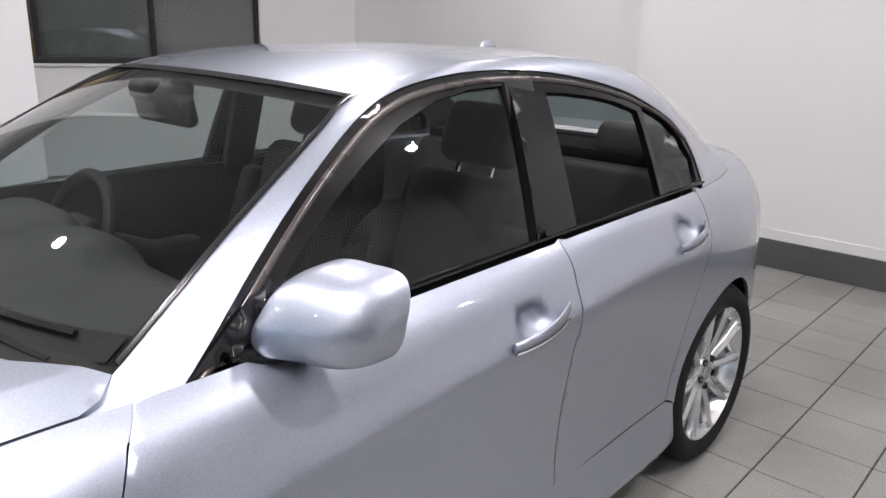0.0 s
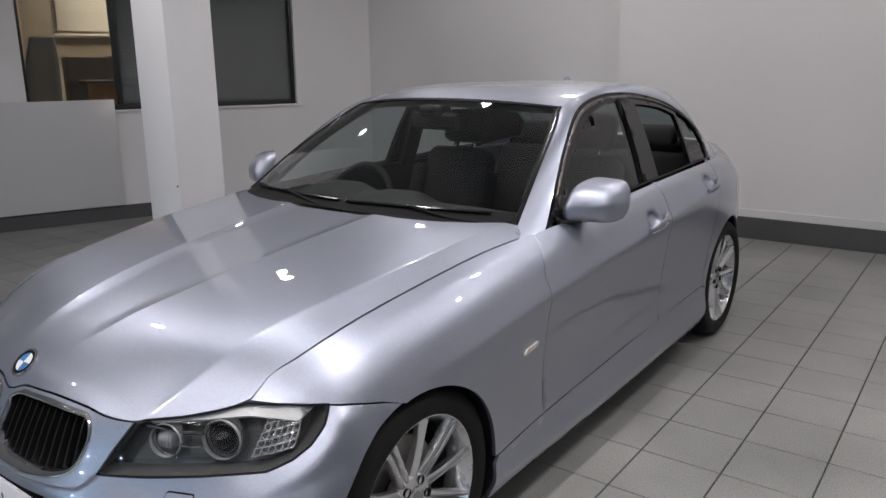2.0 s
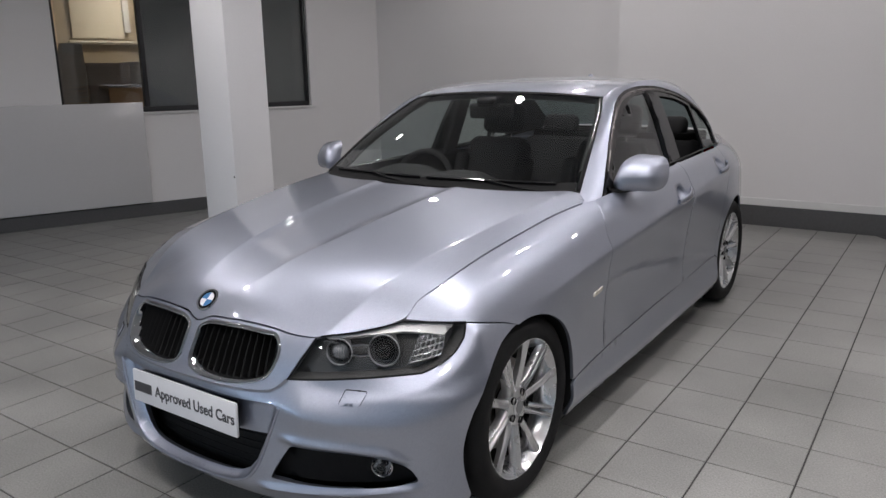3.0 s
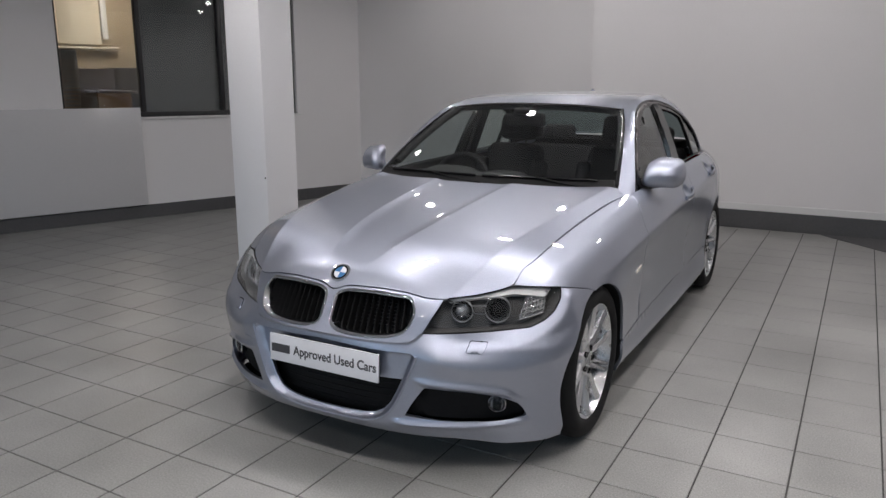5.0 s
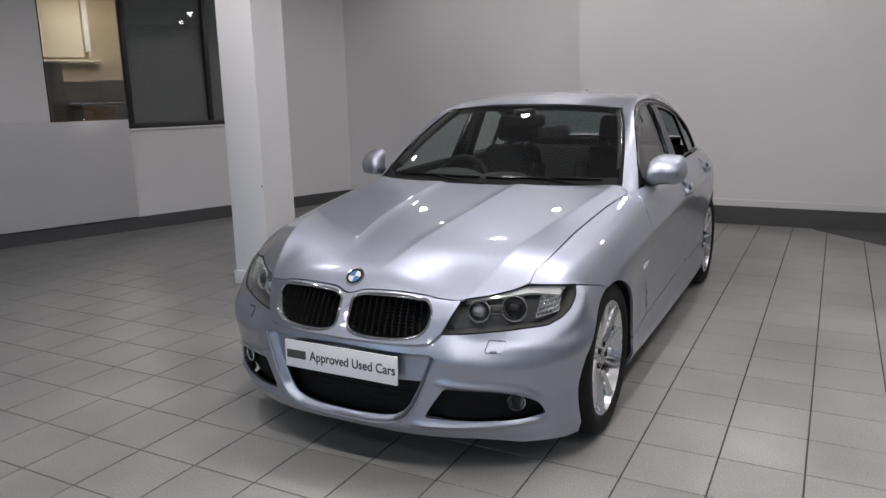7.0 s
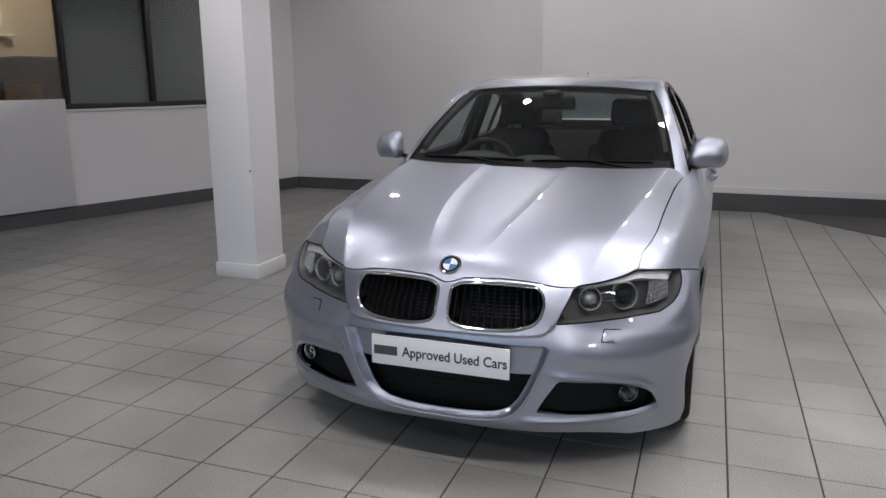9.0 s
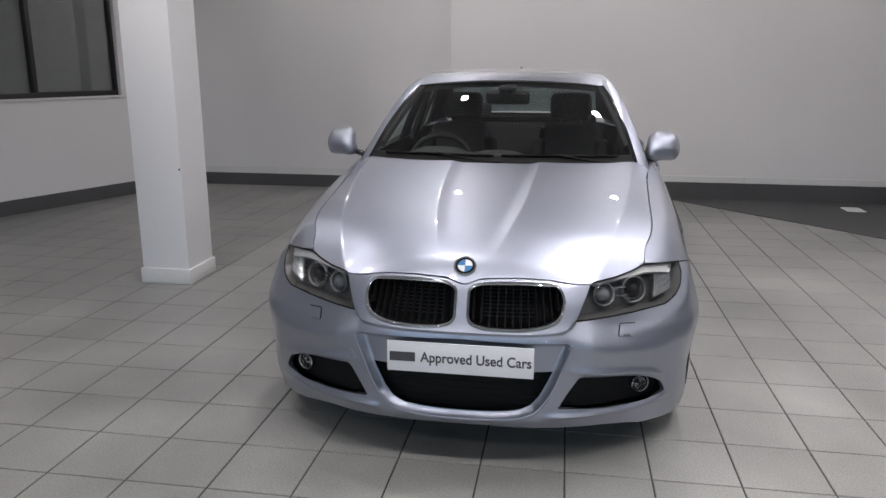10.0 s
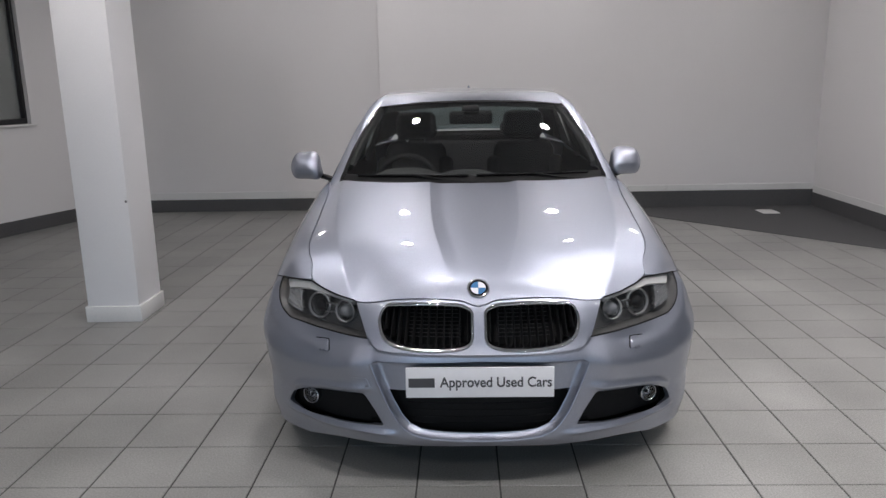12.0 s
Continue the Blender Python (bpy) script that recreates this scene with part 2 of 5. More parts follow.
def tube(points, radius, steps=8, closed=False):
    """A round bar along points, in a bmesh."""
    bm = bmesh.new()
    pts = [Vector(p) for p in points]
    n, rings = len(pts), []
    for i, p in enumerate(pts):
        a, b = pts[(i - 1) % n if closed or i else 0], pts[(i + 1) % n if closed or i < n - 1 else i]
        t = (b - a).normalized()
        u = t.orthogonal().normalized() if i == 0 else (u - t * u.dot(t)).normalized()
        w = t.cross(u)
        rings.append([bm.verts.new(p + radius * (math.cos(c) * u + math.sin(c) * w)) for c in (2 * math.pi * k / steps for k in range(steps))])
    for p, q in list(zip(rings, rings[1:])) + ([(rings[-1], rings[0])] if closed else []):
        for k in range(steps):
            bm.faces.new((p[k], p[(k + 1) % steps], q[(k + 1) % steps], q[k]))
    if not closed:
        bm.faces.new(rings[0][::-1])
        bm.faces.new(rings[-1])
    return bm


def resample(poly, step, closed=True):
    out, n = [], len(poly)
    for i in range(n if closed else n - 1):
        a, b = np.array(poly[i], float), np.array(poly[(i + 1) % n], float)
        k = max(1, int(round(np.linalg.norm(b - a) / step)))
        out += [a + (b - a) * j / k for j in range(k)]
    if not closed:
        out.append(np.array(poly[-1], float))
    return np.array(out)


def rounded(poly, radius, steps=5):
    """A polygon with rounded corners; radius: one for all, or one for each corner."""
    n, out = len(poly), []
    rad = [radius] * n if np.isscalar(radius) else radius
    for i in range(n):
        p, a, b = (np.array(poly[j % n], float) for j in (i, i - 1, i + 1))
        u, v = (a - p) / np.linalg.norm(a - p), (b - p) / np.linalg.norm(b - p)
        r = min(rad[i], 0.48 * np.linalg.norm(a - p), 0.48 * np.linalg.norm(b - p))
        for k in range(steps + 1):
            t = k / steps
            out.append((1 - t) ** 2 * (p + u * r) + 2 * t * (1 - t) * p + t * t * (p + v * r))
    return [tuple(q) for q in out]


def smooth_line(points, n, closed=False):
    """n points on a smooth curve through the given ones."""
    p = np.array(points, float)
    if closed:
        p = np.vstack([p[-2:], p, p[:3]])
    t = np.concatenate([[0], np.cumsum(np.maximum(np.linalg.norm(np.diff(p, axis=0), axis=1), 1e-6))])
    lo, hi = (t[2], t[-3]) if closed else (t[0], t[-1])
    q = np.linspace(lo, hi, n, endpoint=not closed)
    return np.stack([spline(t, p[:, k], q) for k in range(p.shape[1])], 1)


def inside(poly, pts):
    poly, pts = np.asarray(poly), np.asarray(pts)
    res = np.zeros(len(pts), bool)
    x, y = pts[:, 0], pts[:, 1]
    for (x0, y0), (x1, y1) in zip(poly, np.roll(poly, -1, 0)):
        if y0 == y1:
            continue
        res ^= ((y0 > y) != (y1 > y)) & (x < (x1 - x0) * (y - y0) / (y1 - y0) + x0)
    return res


def shrink(poly, gap):
    """A polygon drawn in by gap."""
    p = np.array(poly, float)
    area = 0.5 * np.sum(p[:, 0] * np.roll(p[:, 1], -1) - np.roll(p[:, 0], -1) * p[:, 1])
    a, b = p - np.roll(p, 1, 0), np.roll(p, -1, 0) - p
    a, b = (v / np.maximum(np.linalg.norm(v, axis=1), 1e-9)[:, None] for v in (a, b))
    n = np.stack([-(a + b)[:, 1], (a + b)[:, 0]], 1) * np.sign(area)
    n /= np.maximum(np.linalg.norm(n, axis=1), 1e-6)[:, None]
    return p + n * gap


def skin(outline, fn, step=0.03, holes=(), rim=0.012, gap=0.0, lines=(), paths=()):
    """Triangles over an outline in the plane, carried onto a surface by fn, with turned-in edges. Returns vertices and faces."""
    from mathutils.geometry import delaunay_2d_cdt
    loops = [resample(shrink(outline, gap) if gap else outline, step * 0.7)] + [resample(q, step * 0.5) for q in holes]
    lo, hi = loops[0].min(0), loops[0].max(0)
    gx = np.arange(lo[0], hi[0] + step, step)
    gy = np.arange(lo[1], hi[1] + step, step * 0.87)
    pts = np.array([(x + (step / 2 if j % 2 else 0), y) for j, y in enumerate(gy) for x in gx])
    keep = inside(loops[0], pts)
    for q in loops[1:]:
        keep &= ~inside(q, pts)
    pts = pts[keep]
    guides = [resample(q, step * 0.6) for q in lines]
    edge = np.vstack(loops + guides)
    if len(pts):
        near = np.array([np.min(np.hypot(*(edge - p).T)) for p in pts])
        pts = pts[near > step * 0.45]
    if len(paths):
        extra = np.vstack([resample(q, step * 0.8, False) for q in paths])
        ok = inside(loops[0], extra)
        for q in loops[1:]:
            ok &= ~inside(q, extra)
        extra = extra[ok]
        if len(guides):
            rule = np.vstack(guides)
            extra = extra[np.array([np.min(np.hypot(*(rule - p).T)) for p in extra]) > step * 0.7]
        if len(pts) and len(extra):
            near = np.array([np.min(np.hypot(*(extra - p).T)) for p in pts])
            pts = np.vstack([pts[near > step * 0.35], extra])
    allp = np.vstack([edge, pts]) if len(pts) else edge
    edges, k, rings = [], 0, []
    for q in loops:
        rings.append(list(range(k, k + len(q))))
        edges += [(k + i, k + (i + 1) % len(q)) for i in range(len(q))]
        k += len(q)
    for q in guides:
        edges += [(k + i, k + (i + 1) % len(q)) for i in range(len(q))]
        k += len(q)
    vv, _, ff, orig, _, _ = delaunay_2d_cdt([Vector(p) for p in allp], edges, [], 0, 1e-6)
    v2 = np.array([tuple(v) for v in vv])
    cen = np.array([v2[list(f)].mean(0) for f in ff])
    ok = inside(loops[0], cen)
    for q in loops[1:]:
        ok &= ~inside(q, cen)
    faces = [tuple(f) for f, o in zip(ff, ok) if o]
    v3 = fn(v2[:, 0], v2[:, 1])
    if rim:
        where = {}
        for i, o in enumerate(orig):
            for j in o:
                where[j] = i
        nrm = np.zeros_like(v3)
        for f in faces:
            c = np.cross(v3[f[1]] - v3[f[0]], v3[f[2]] - v3[f[0]])
            for i in f:
                nrm[i] += c
        nrm /= np.maximum(np.linalg.norm(nrm, axis=1), 1e-12)[:, None]
        verts, count = [v3], len(v3)
        for ring, q in zip(rings, loops):
            idx = [where[j] for j in ring]
            n = len(idx)
            a, b = v3[idx], v3[idx] - nrm[idx] * rim
            sgn = np.sum(q[:, 0] * np.roll(q[:, 1], -1) - np.roll(q[:, 0], -1) * q[:, 1])
            ccw = (sgn > 0) == (ring[0] == 0)
            verts += [a, b]
            for i in range(n):
                j = (i + 1) % n
                quad = (count + i, count + n + i, count + n + j, count + j)
                faces.append(quad if ccw else quad[::-1])
            count += 2 * n
        v3 = np.vstack(verts)
    return v3, faces


def mirrored(v, f):
    w = np.array(v) * (-1, 1, 1)
    return w, [tuple(q[::-1]) for q in f]


def grid_faces(n, m):
    return [(i * m + j, (i + 1) * m + j, (i + 1) * m + j + 1, i * m + j + 1) for i in range(n - 1) for j in range(m - 1)]


# ---- the car's body as one wrap: plan line C(s), outward offset by height ----
def spline(xs, ys, x):
    """Natural cubic spline through (xs, ys), at x."""
    xs, ys, x = np.asarray(xs, float), np.asarray(ys, float), np.asarray(x, float)
    n, hh = len(xs), np.diff(xs)
    a = np.eye(n)
    b = np.zeros(ys.shape)
    for i in range(1, n - 1):
        a[i, i - 1:i + 2] = hh[i - 1], 2 * (hh[i - 1] + hh[i]), hh[i]
        b[i] = 6 * ((ys[i + 1] - ys[i]) / hh[i] - (ys[i] - ys[i - 1]) / hh[i - 1])
    m = np.linalg.solve(a, b)
    i = np.clip(np.searchsorted(xs, x) - 1, 0, n - 2)
    t = x - xs[i]
    h1 = hh[i]
    if ys.ndim > 1:
        t, h1 = t[:, None], h1[:, None]
    return ys[i] + t * ((ys[i + 1] - ys[i]) / h1 - h1 * (2 * m[i] + m[i + 1]) / 6) + t * t * m[i] / 2 + t ** 3 * (m[i + 1] - m[i]) / (6 * h1)


def blur(a, sigma, axis):
    """Gaussian smoothing that leaves the two ends where they are."""
    r = int(3 * sigma)
    k = np.exp(-0.5 * (np.arange(-r, r + 1) / sigma) ** 2)
    k /= k.sum()
    a = np.moveaxis(a, axis, 0)
    first, last = 2 * a[0] - a[r:0:-1], 2 * a[-1] - a[-2:-r - 2:-1]
    p = np.concatenate([first, a, last])
    out = sum(w * p[j:j + len(a)] for j, w in enumerate(k))
    return np.moveaxis(out, 0, axis)


# stations: plan point x, y; then nine pairs of height and outward offset
STATIONS = [
    (0.00, 0.070, (.172, -.035), (.21, -.008), (.30, -.004), (.42, -.002), (.520, 0), (.56, -.030), (.62, -.062), (.68, -.096), (.735, -.140)),
    (0.26, 0.084, (.170, -.035), (.21, -.008), (.30, -.004), (.42, -.002), (.515, 0), (.56, -.031), (.62, -.062), (.68, -.096), (.733, -.140)),
    (0.40, 0.122, (.165, -.030), (.20, -.008), (.30, -.004), (.42, -.002), (.495, 0), (.56, -.036), (.62, -.062), (.68, -.096), (.730, -.142)),
    (0.55, 0.198, (.155, -.030), (.20, -.008), (.30, -.002), (.42, 0), (.462, -.002), (.560, -.044), (.62, -.064), (.68, -.094), (.735, -.142)),
    (0.672, 0.280, (.135, -.030), (.20, -.008), (.30, -.002), (.41, 0), (.450, -.002), (.560, -.046), (.63, -.066), (.69, -.100), (.755, -.158)),
    (0.798, 0.385, (.130, -.026), (.20, -.006), (.30, -.002), (.41, 0), (.475, -.004), (.580, -.046), (.65, -.074), (.72, -.119), (.780, -.184)),
    (0.868, 0.520, (.135, -.026), (.20, -.006), (.32, -.002), (.44, 0), (.540, -.008), (.63, -.044), (.70, -.082), (.76, -.132), (.805, -.206)),
    (0.882, 0.760, (.20, -.030), (.28, -.012), (.36, -.006), (.48, -.002), (.60, -.004), (.69, -.026), (.76, -.060), (.82, -.116), (.850, -.190)),
    (0.886, 1.050, (.18, -.040), (.24, -.014), (.34, -.014), (.47, -.008), (.60, -.002), (.71, -.016), (.80, -.050), (.86, -.106), (.890, -.182)),
    (0.886, 1.350, (.17, -.050), (.22, -.004), (.30, -.030), (.45, -.028), (.60, -.014), (.735, -.002), (.84, -.046), (.895, -.092), (.925, -.164)),
    (0.887, 1.600, (.17, -.044), (.22, -.006), (.30, -.034), (.45, -.040), (.60, -.027), (.760, 0), (.86, -.038), (.915, -.072), (.940, -.110)),
    (0.888, 2.000, (.17, -.044), (.22, -.006), (.30, -.036), (.45, -.044), (.60, -.030), (.780, 0), (.880, -.040), (.935, -.073), (.960, -.112)),
    (0.888, 2.500, (.17, -.044), (.22, -.006), (.30, -.036), (.45, -.044), (.61, -.031), (.805, 0), (.895, -.042), (.948, -.076), (.974, -.116)),
    (0.884, 3.000, (.17, -.044), (.22, -.006), (.30, -.032), (.45, -.038), (.62, -.027), (.830, 0), (.91, -.044), (.960, -.079), (.987, -.119)),
    (0.868, 3.480, (.19, -.030), (.26, -.012), (.36, -.008), (.50, -.002), (.64, 0), (.850, -.004), (.920, -.048), (.965, -.087), (.990, -.125)),
    (0.830, 3.760, (.19, -.035), (.26, -.010), (.36, -.004), (.50, 0), (.65, 0), (.850, -.008), (.918, -.048), (.962, -.089), (.990, -.145)),
    (0.764, 4.010, (.19, -.040), (.26, -.010), (.36, 0), (.50, .002), (.65, 0), (.850, -.012), (.915, -.050), (.960, -.090), (.990, -.160)),
    (0.680, 4.220, (.19, -.050), (.26, -.010), (.36, 0), (.50, .002), (.65, -.004), (.850, -.022), (.915, -.050), (.965, -.085), (.995, -.150)),
    (0.555, 4.400, (.19, -.050), (.26, -.010), (.36, 0), (.50, 0), (.65, -.010), (.850, -.040), (.92, -.060), (.97, -.080), (1.000, -.130)),
    (0.330, 4.485, (.19, -.050), (.26, -.010), (.36, 0), (.50, 0), (.65, -.020), (.850, -.060), (.93, -.072), (.98, -.082), (1.010, -.120)),
    (0.000, 4.505, (.19, -.050), (.26, -.010), (.36, 0), (.50, 0), (.65, -.020), (.850, -.060), (.93, -.072), (.99, -.082), (1.015, -.120)),
]


def build_wrap():
    px = np.array([r[0] for r in STATIONS])
    py = np.array([r[1] for r in STATIONS])
    s = np.concatenate([[0], np.cumsum(np.hypot(np.diff(px), np.diff(py)))])
    for _ in range(2):                               # arc length along the smooth line
        fine = np.linspace(0, s[-1], 2000)
        fx, fy = spline(s, px, fine), spline(s, py, fine)
        arc = np.concatenate([[0], np.cumsum(np.hypot(np.diff(fx), np.diff(fy)))])
        s = np.interp(s, fine, arc)
    grid = np.linspace(0, s[-1], 600)
    cx, cy = spline(s, px, grid), spline(s, py, grid)
    z9 = np.stack([np.interp(grid, s, [r[2 + k][0] for r in STATIONS]) for k in range(9)], 1)
    d9 = np.stack([np.interp(grid, s, [r[2 + k][1] for r in STATIONS]) for k in range(9)], 1)
    v9, v = np.linspace(0, 1, 9), np.linspace(0, 1, 129)
    z = np.stack([np.interp(v, v9, row) for row in z9])
    d = np.stack([np.interp(v, v9, row) for row in d9])
    soft = np.clip((cy - 0.9) / 0.6, 0, 1)[:, None]  # the flanks are rounder than the nose
    z, d = (blur((1 - soft) * blur(a, 3.2, 1) + soft * blur(a, 5.0, 1), 13, 0) for a in (z, d))
    cx, cy = blur(cx, 5, 0), blur(cy, 5, 0)
    tx, ty = np.gradient(cx), np.gradient(cy)
    tx[0], ty[0] = 1, 0
    ln = np.hypot(tx, ty)
    return grid, cx, cy, ty / ln, -tx / ln, z, d


GRID, CX, CY, NX, NY, WZ, WD = build_wrap()


CREASE_Y = [0.75, 0.96, 1.16, 1.41, 1.68, 2.04, 2.38, 2.69, 2.94, 3.20, 3.6]
CREASE_Z = [0.690, 0.704, 0.732, 0.757, 0.775, 0.800, 0.825, 0.848, 0.865, 0.884, 0.905]


def wrap(s, z, out=0.0):
    """The body's skin at s along the plan line (negative: the other side) and height z."""
    s, z = np.atleast_1d(np.asarray(s, float)), np.atleast_1d(np.asarray(z, float))
    side = np.where(s < 0, -1.0, 1.0)
    a = np.clip(np.abs(s) / (GRID[1] - GRID[0]), 0, len(GRID) - 1.001)
    i, f = a.astype(int), a % 1
    d = np.array([(1 - g) * np.interp(q, WZ[j], WD[j]) + g * np.interp(q, WZ[j + 1], WD[j + 1]) for j, g, q in zip(i, f, z)]) + out
    mixed = lambda t: t[i] * (1 - f) + t[i + 1] * f
    y = mixed(CY)
    rise = z - np.interp(y, CREASE_Y, CREASE_Z)      # the edge along the flank
    near = np.sqrt(np.where(rise > 0, rise / 0.05, rise / 0.07) ** 2 + 0.0009)
    d = d + 0.010 * np.clip(1.03 - near, 0, 1) * np.clip((y - 0.75) / 0.35, 0, 1) * np.clip((3.55 - y) / 0.35, 0, 1)
    return np.stack([side * (mixed(CX) + mixed(NX) * d), mixed(CY) + mixed(NY) * d, z], 1)


def s_at_y(y):
    """The place along the plan line of a point of the flank."""
    k = np.where(CX > 0.5)[0]
    return np.interp(y, CY[k[0]:k[-1]], GRID[k[0]:k[-1]])


def z_top(s):
    return np.interp(np.abs(s), GRID, WZ[:, -1])


def fold_x(y):
    """Where the bonnet's outer fold runs."""
    return spline([.1, .2, .3, .4, .6, .85, 1.07, 1.25, 1.46, 1.7], [.39, .44, .48, .515, .565, .607, .635, .653, .668, .68], y)


def rib_x(y):
    """Where the bonnet's inner rib runs, from beside the badge to the screen."""
    return spline([.1, .24, .32, .42, .57, .8, 1.1, 1.5], [.06, .09, .118, .14, .165, .188, .205, .222], y)


def hood_z(x, y):
    """The bonnet's height: a flat middle, a fold on each side, then a fall to the wings; two soft ribs run from the badge."""
    x, y = np.abs(np.atleast_1d(np.asarray(x, float))), np.atleast_1d(np.asarray(y, float))
    mid = spline([.14, .17, .205, .28, .40, .60, .85, 1.15, 1.45, 1.7], [.655, .700, .738, .779, .818, .863, .904, .944, .974, .99], y)
    seam = spline([.1, .2, .3, .40, .50, .6, .78, 1.05, 1.35, 1.5, 1.7], [.53, .595, .655, .716, .775, .813, .851, .889, .925, .941, .955], y)
    fold = fold_x(y)
    edge = np.interp(y, [.2, .4, .6, .8, 1.1, 1.3, 1.5], [.58, .64, .675, .69, .706, .722, .745])
    at_fold = mid - np.minimum(0.30 * (mid - seam), 0.022 + 0.10 * np.clip(0.5 - y, 0, 0.3))
    slope = (at_fold - seam) / (edge - fold)
    t = x - fold
    soft = 0.006
    ramp = 0.5 * (t + np.sqrt(t * t + soft * soft))
    z = mid - (mid - at_fold) * np.minimum(x / fold, 1.0) ** 2 - slope * (ramp - 0.25 * soft * soft / np.maximum(np.abs(t), soft))
    t = (x - rib_x(y)) / .055                        # a short rise up to the rib's edge
    rise = np.clip(1 + t, 0, 1) ** 1.5
    fade = np.clip((y - .22) / .22, 0, 1)
    z = z + .0085 * fade * (rise - 0.35 * np.clip(t, 0, 3) / 3 - 0.0) * np.clip(1.35 - x / fold, 0, 1) ** 0.5
    return z


# ---- the room ----
def wall(name, x0, x1, y0, y1, z0, z1, mat, m=None, label="white painted showroom wall", category="wall"):
    ob = part(name, box(x0, x1, y0, y1, z0, z1, 0.003, m=m), mat, None, "", False)
    return tagged(ob, label, category, kind="structure")


FAR_L, FAR_R, RIGHT, BACK, JOG = 6.27, 6.12, 3.93, -12.0, -0.97
TURN_Y, OUT_X = 2.4, 9.0                                        # the hall is widened behind the camera, unseen, to cut bounced light
LEFT = Matrix(((-0.3304, 0.9439, 0, -4.22), (-0.9439, -0.3304, 0, FAR_L), (0, 0, 1, 0), (0, 0, 0, 1)))   # x along the wall, y into the room

wall("wall_far_left", -4.6, JOG, FAR_L, FAR_L + 0.2, -0.1, CEILING, WALL)
wall("wall_far_right", JOG, RIGHT + 0.2, FAR_R, FAR_R + 0.35, -0.1, CEILING, WALL)
wall("wall_right", RIGHT, RIGHT + 0.2, TURN_Y, FAR_R, -0.1, CEILING, WALL)
# Unseen walls, set far out so that little light reaches the car's flank.
wall("wall_side", RIGHT + 0.2, OUT_X, TURN_Y, TURN_Y + 0.2, -0.1, CEILING, WALL)
wall("wall_end", OUT_X, OUT_X + 0.2, BACK, TURN_Y + 0.2, -0.1, CEILING, WALL)
# Unseen wall, coloured dark to keep bounced light from under the nose.
wall("wall_back", -9.6, OUT_X + 0.2, BACK - 0.2, BACK, -0.1, CEILING, DARKROOM, None, "dark end wall of the showroom")
W0, W1, SILL_Z, HEAD_Z, MULLIONS = 0.96, 3.69, 1.11, 2.72, (1.92, 2.85)
left_wall = thing("wall_left", "white painted showroom wall with a wide office window", "wall", kind="structure")
for x0, x1, z0, z1 in ((0, W0, -0.1, CEILING), (W1, 15.7, -0.1, CEILING), (W0, W1, -0.1, SILL_Z), (W0, W1, HEAD_Z, CEILING)):
    part("wall_piece", box(x0, x1, -0.18, 0, z0, z1, 0, m=LEFT), WALL, left_wall, smooth=False)
wall("ceiling", -10.0, OUT_X + 0.3, BACK - 0.3, FAR_L + 0.3, CEILING, CEILING + 0.12, CEIL, None, "plain white showroom ceiling", "ceiling")

# dark skirting boards along the walls, a pale bead above them on the right
SK, SK_R = 0.145, 0.190
for name, args, m in (("baseboard_far_left", (-4.25, JOG, FAR_L - 0.014, FAR_L, 0, SK), None), ("baseboard_far_right", (JOG - 0.014, RIGHT, FAR_R - 0.014, FAR_R, 0, SK_R), None),
                      ("baseboard_right", (RIGHT - 0.014, RIGHT, TURN_Y, FAR_R - 0.014, 0, SK + 0.01), None), ("baseboard_left", (0.02, 13.0, 0, 0.014, 0, SK), LEFT)):
    wall(name, *args, SKIRT, m, "dark grey skirting board along the wall", "skirting board")
for name, args, m in (("trim_far_left", (-4.24, JOG, FAR_L - 0.009, FAR_L, SK, SK + 0.085), None), ("trim_far_right", (JOG - 0.009, RIGHT, FAR_R - 0.009, FAR_R, SK_R, SK_R + 0.07), None),
                      ("trim_right", (RIGHT - 0.009, RIGHT, TURN_Y, FAR_R - 0.009, SK + 0.01, SK + 0.085), None)):
    wall(name, *args, SILL, m, "white painted timber bead above the skirting", "trim")


def window_left():
    win = thing("window_1", "black-framed office window of three panes", "window", kind="structure")
    part("window_sill", box(W0 - 0.05, W1 + 0.02, -0.02, 0.028, SILL_Z - 0.022, SILL_Z - 0.002, 0.004, m=LEFT), SILL, win)
    fr = box(W0, W1, -0.11, -0.05, SILL_Z, SILL_Z + 0.055, 0.004, m=LEFT)
    box(W0, W1, -0.11, -0.05, HEAD_Z - 0.05, HEAD_Z, 0.004, fr, LEFT)
    for a in (W0 + 0.018, W1 - 0.012):
        box(a - 0.018, a + 0.012, -0.11, -0.05, SILL_Z + 0.055, HEAD_Z - 0.05, 0.004, fr, LEFT)
    part("window_frame", fr, FRAME, win)
    for a in MULLIONS:
        part("mullion", box(a - 0.024, a + 0.024, -0.115, -0.045, SILL_Z + 0.055, HEAD_Z - 0.05, 0.004, m=LEFT), FRAME, win)
    ends = [W0 + 0.03, *MULLIONS, W1 - 0.03]
    for a, b in zip(ends, ends[1:]):
        ob = part("pane", box(a + 0.02, b - 0.02, -0.084, -0.078, SILL_Z + 0.05, HEAD_Z - 0.045, 0, m=LEFT), WINDOW_GLASS, win, smooth=False)
        ob.visible_shadow = False
    for a, b in zip(ends[:2], ends[1:3]):
        ob = part("roller_blind", box(a - 0.02, b + 0.02, -0.135, -0.13, SILL_Z - 0.05, HEAD_Z + 0.02, 0, m=LEFT), BLIND, win, "drawn grey blind behind the glass", smooth=False)


window_left()


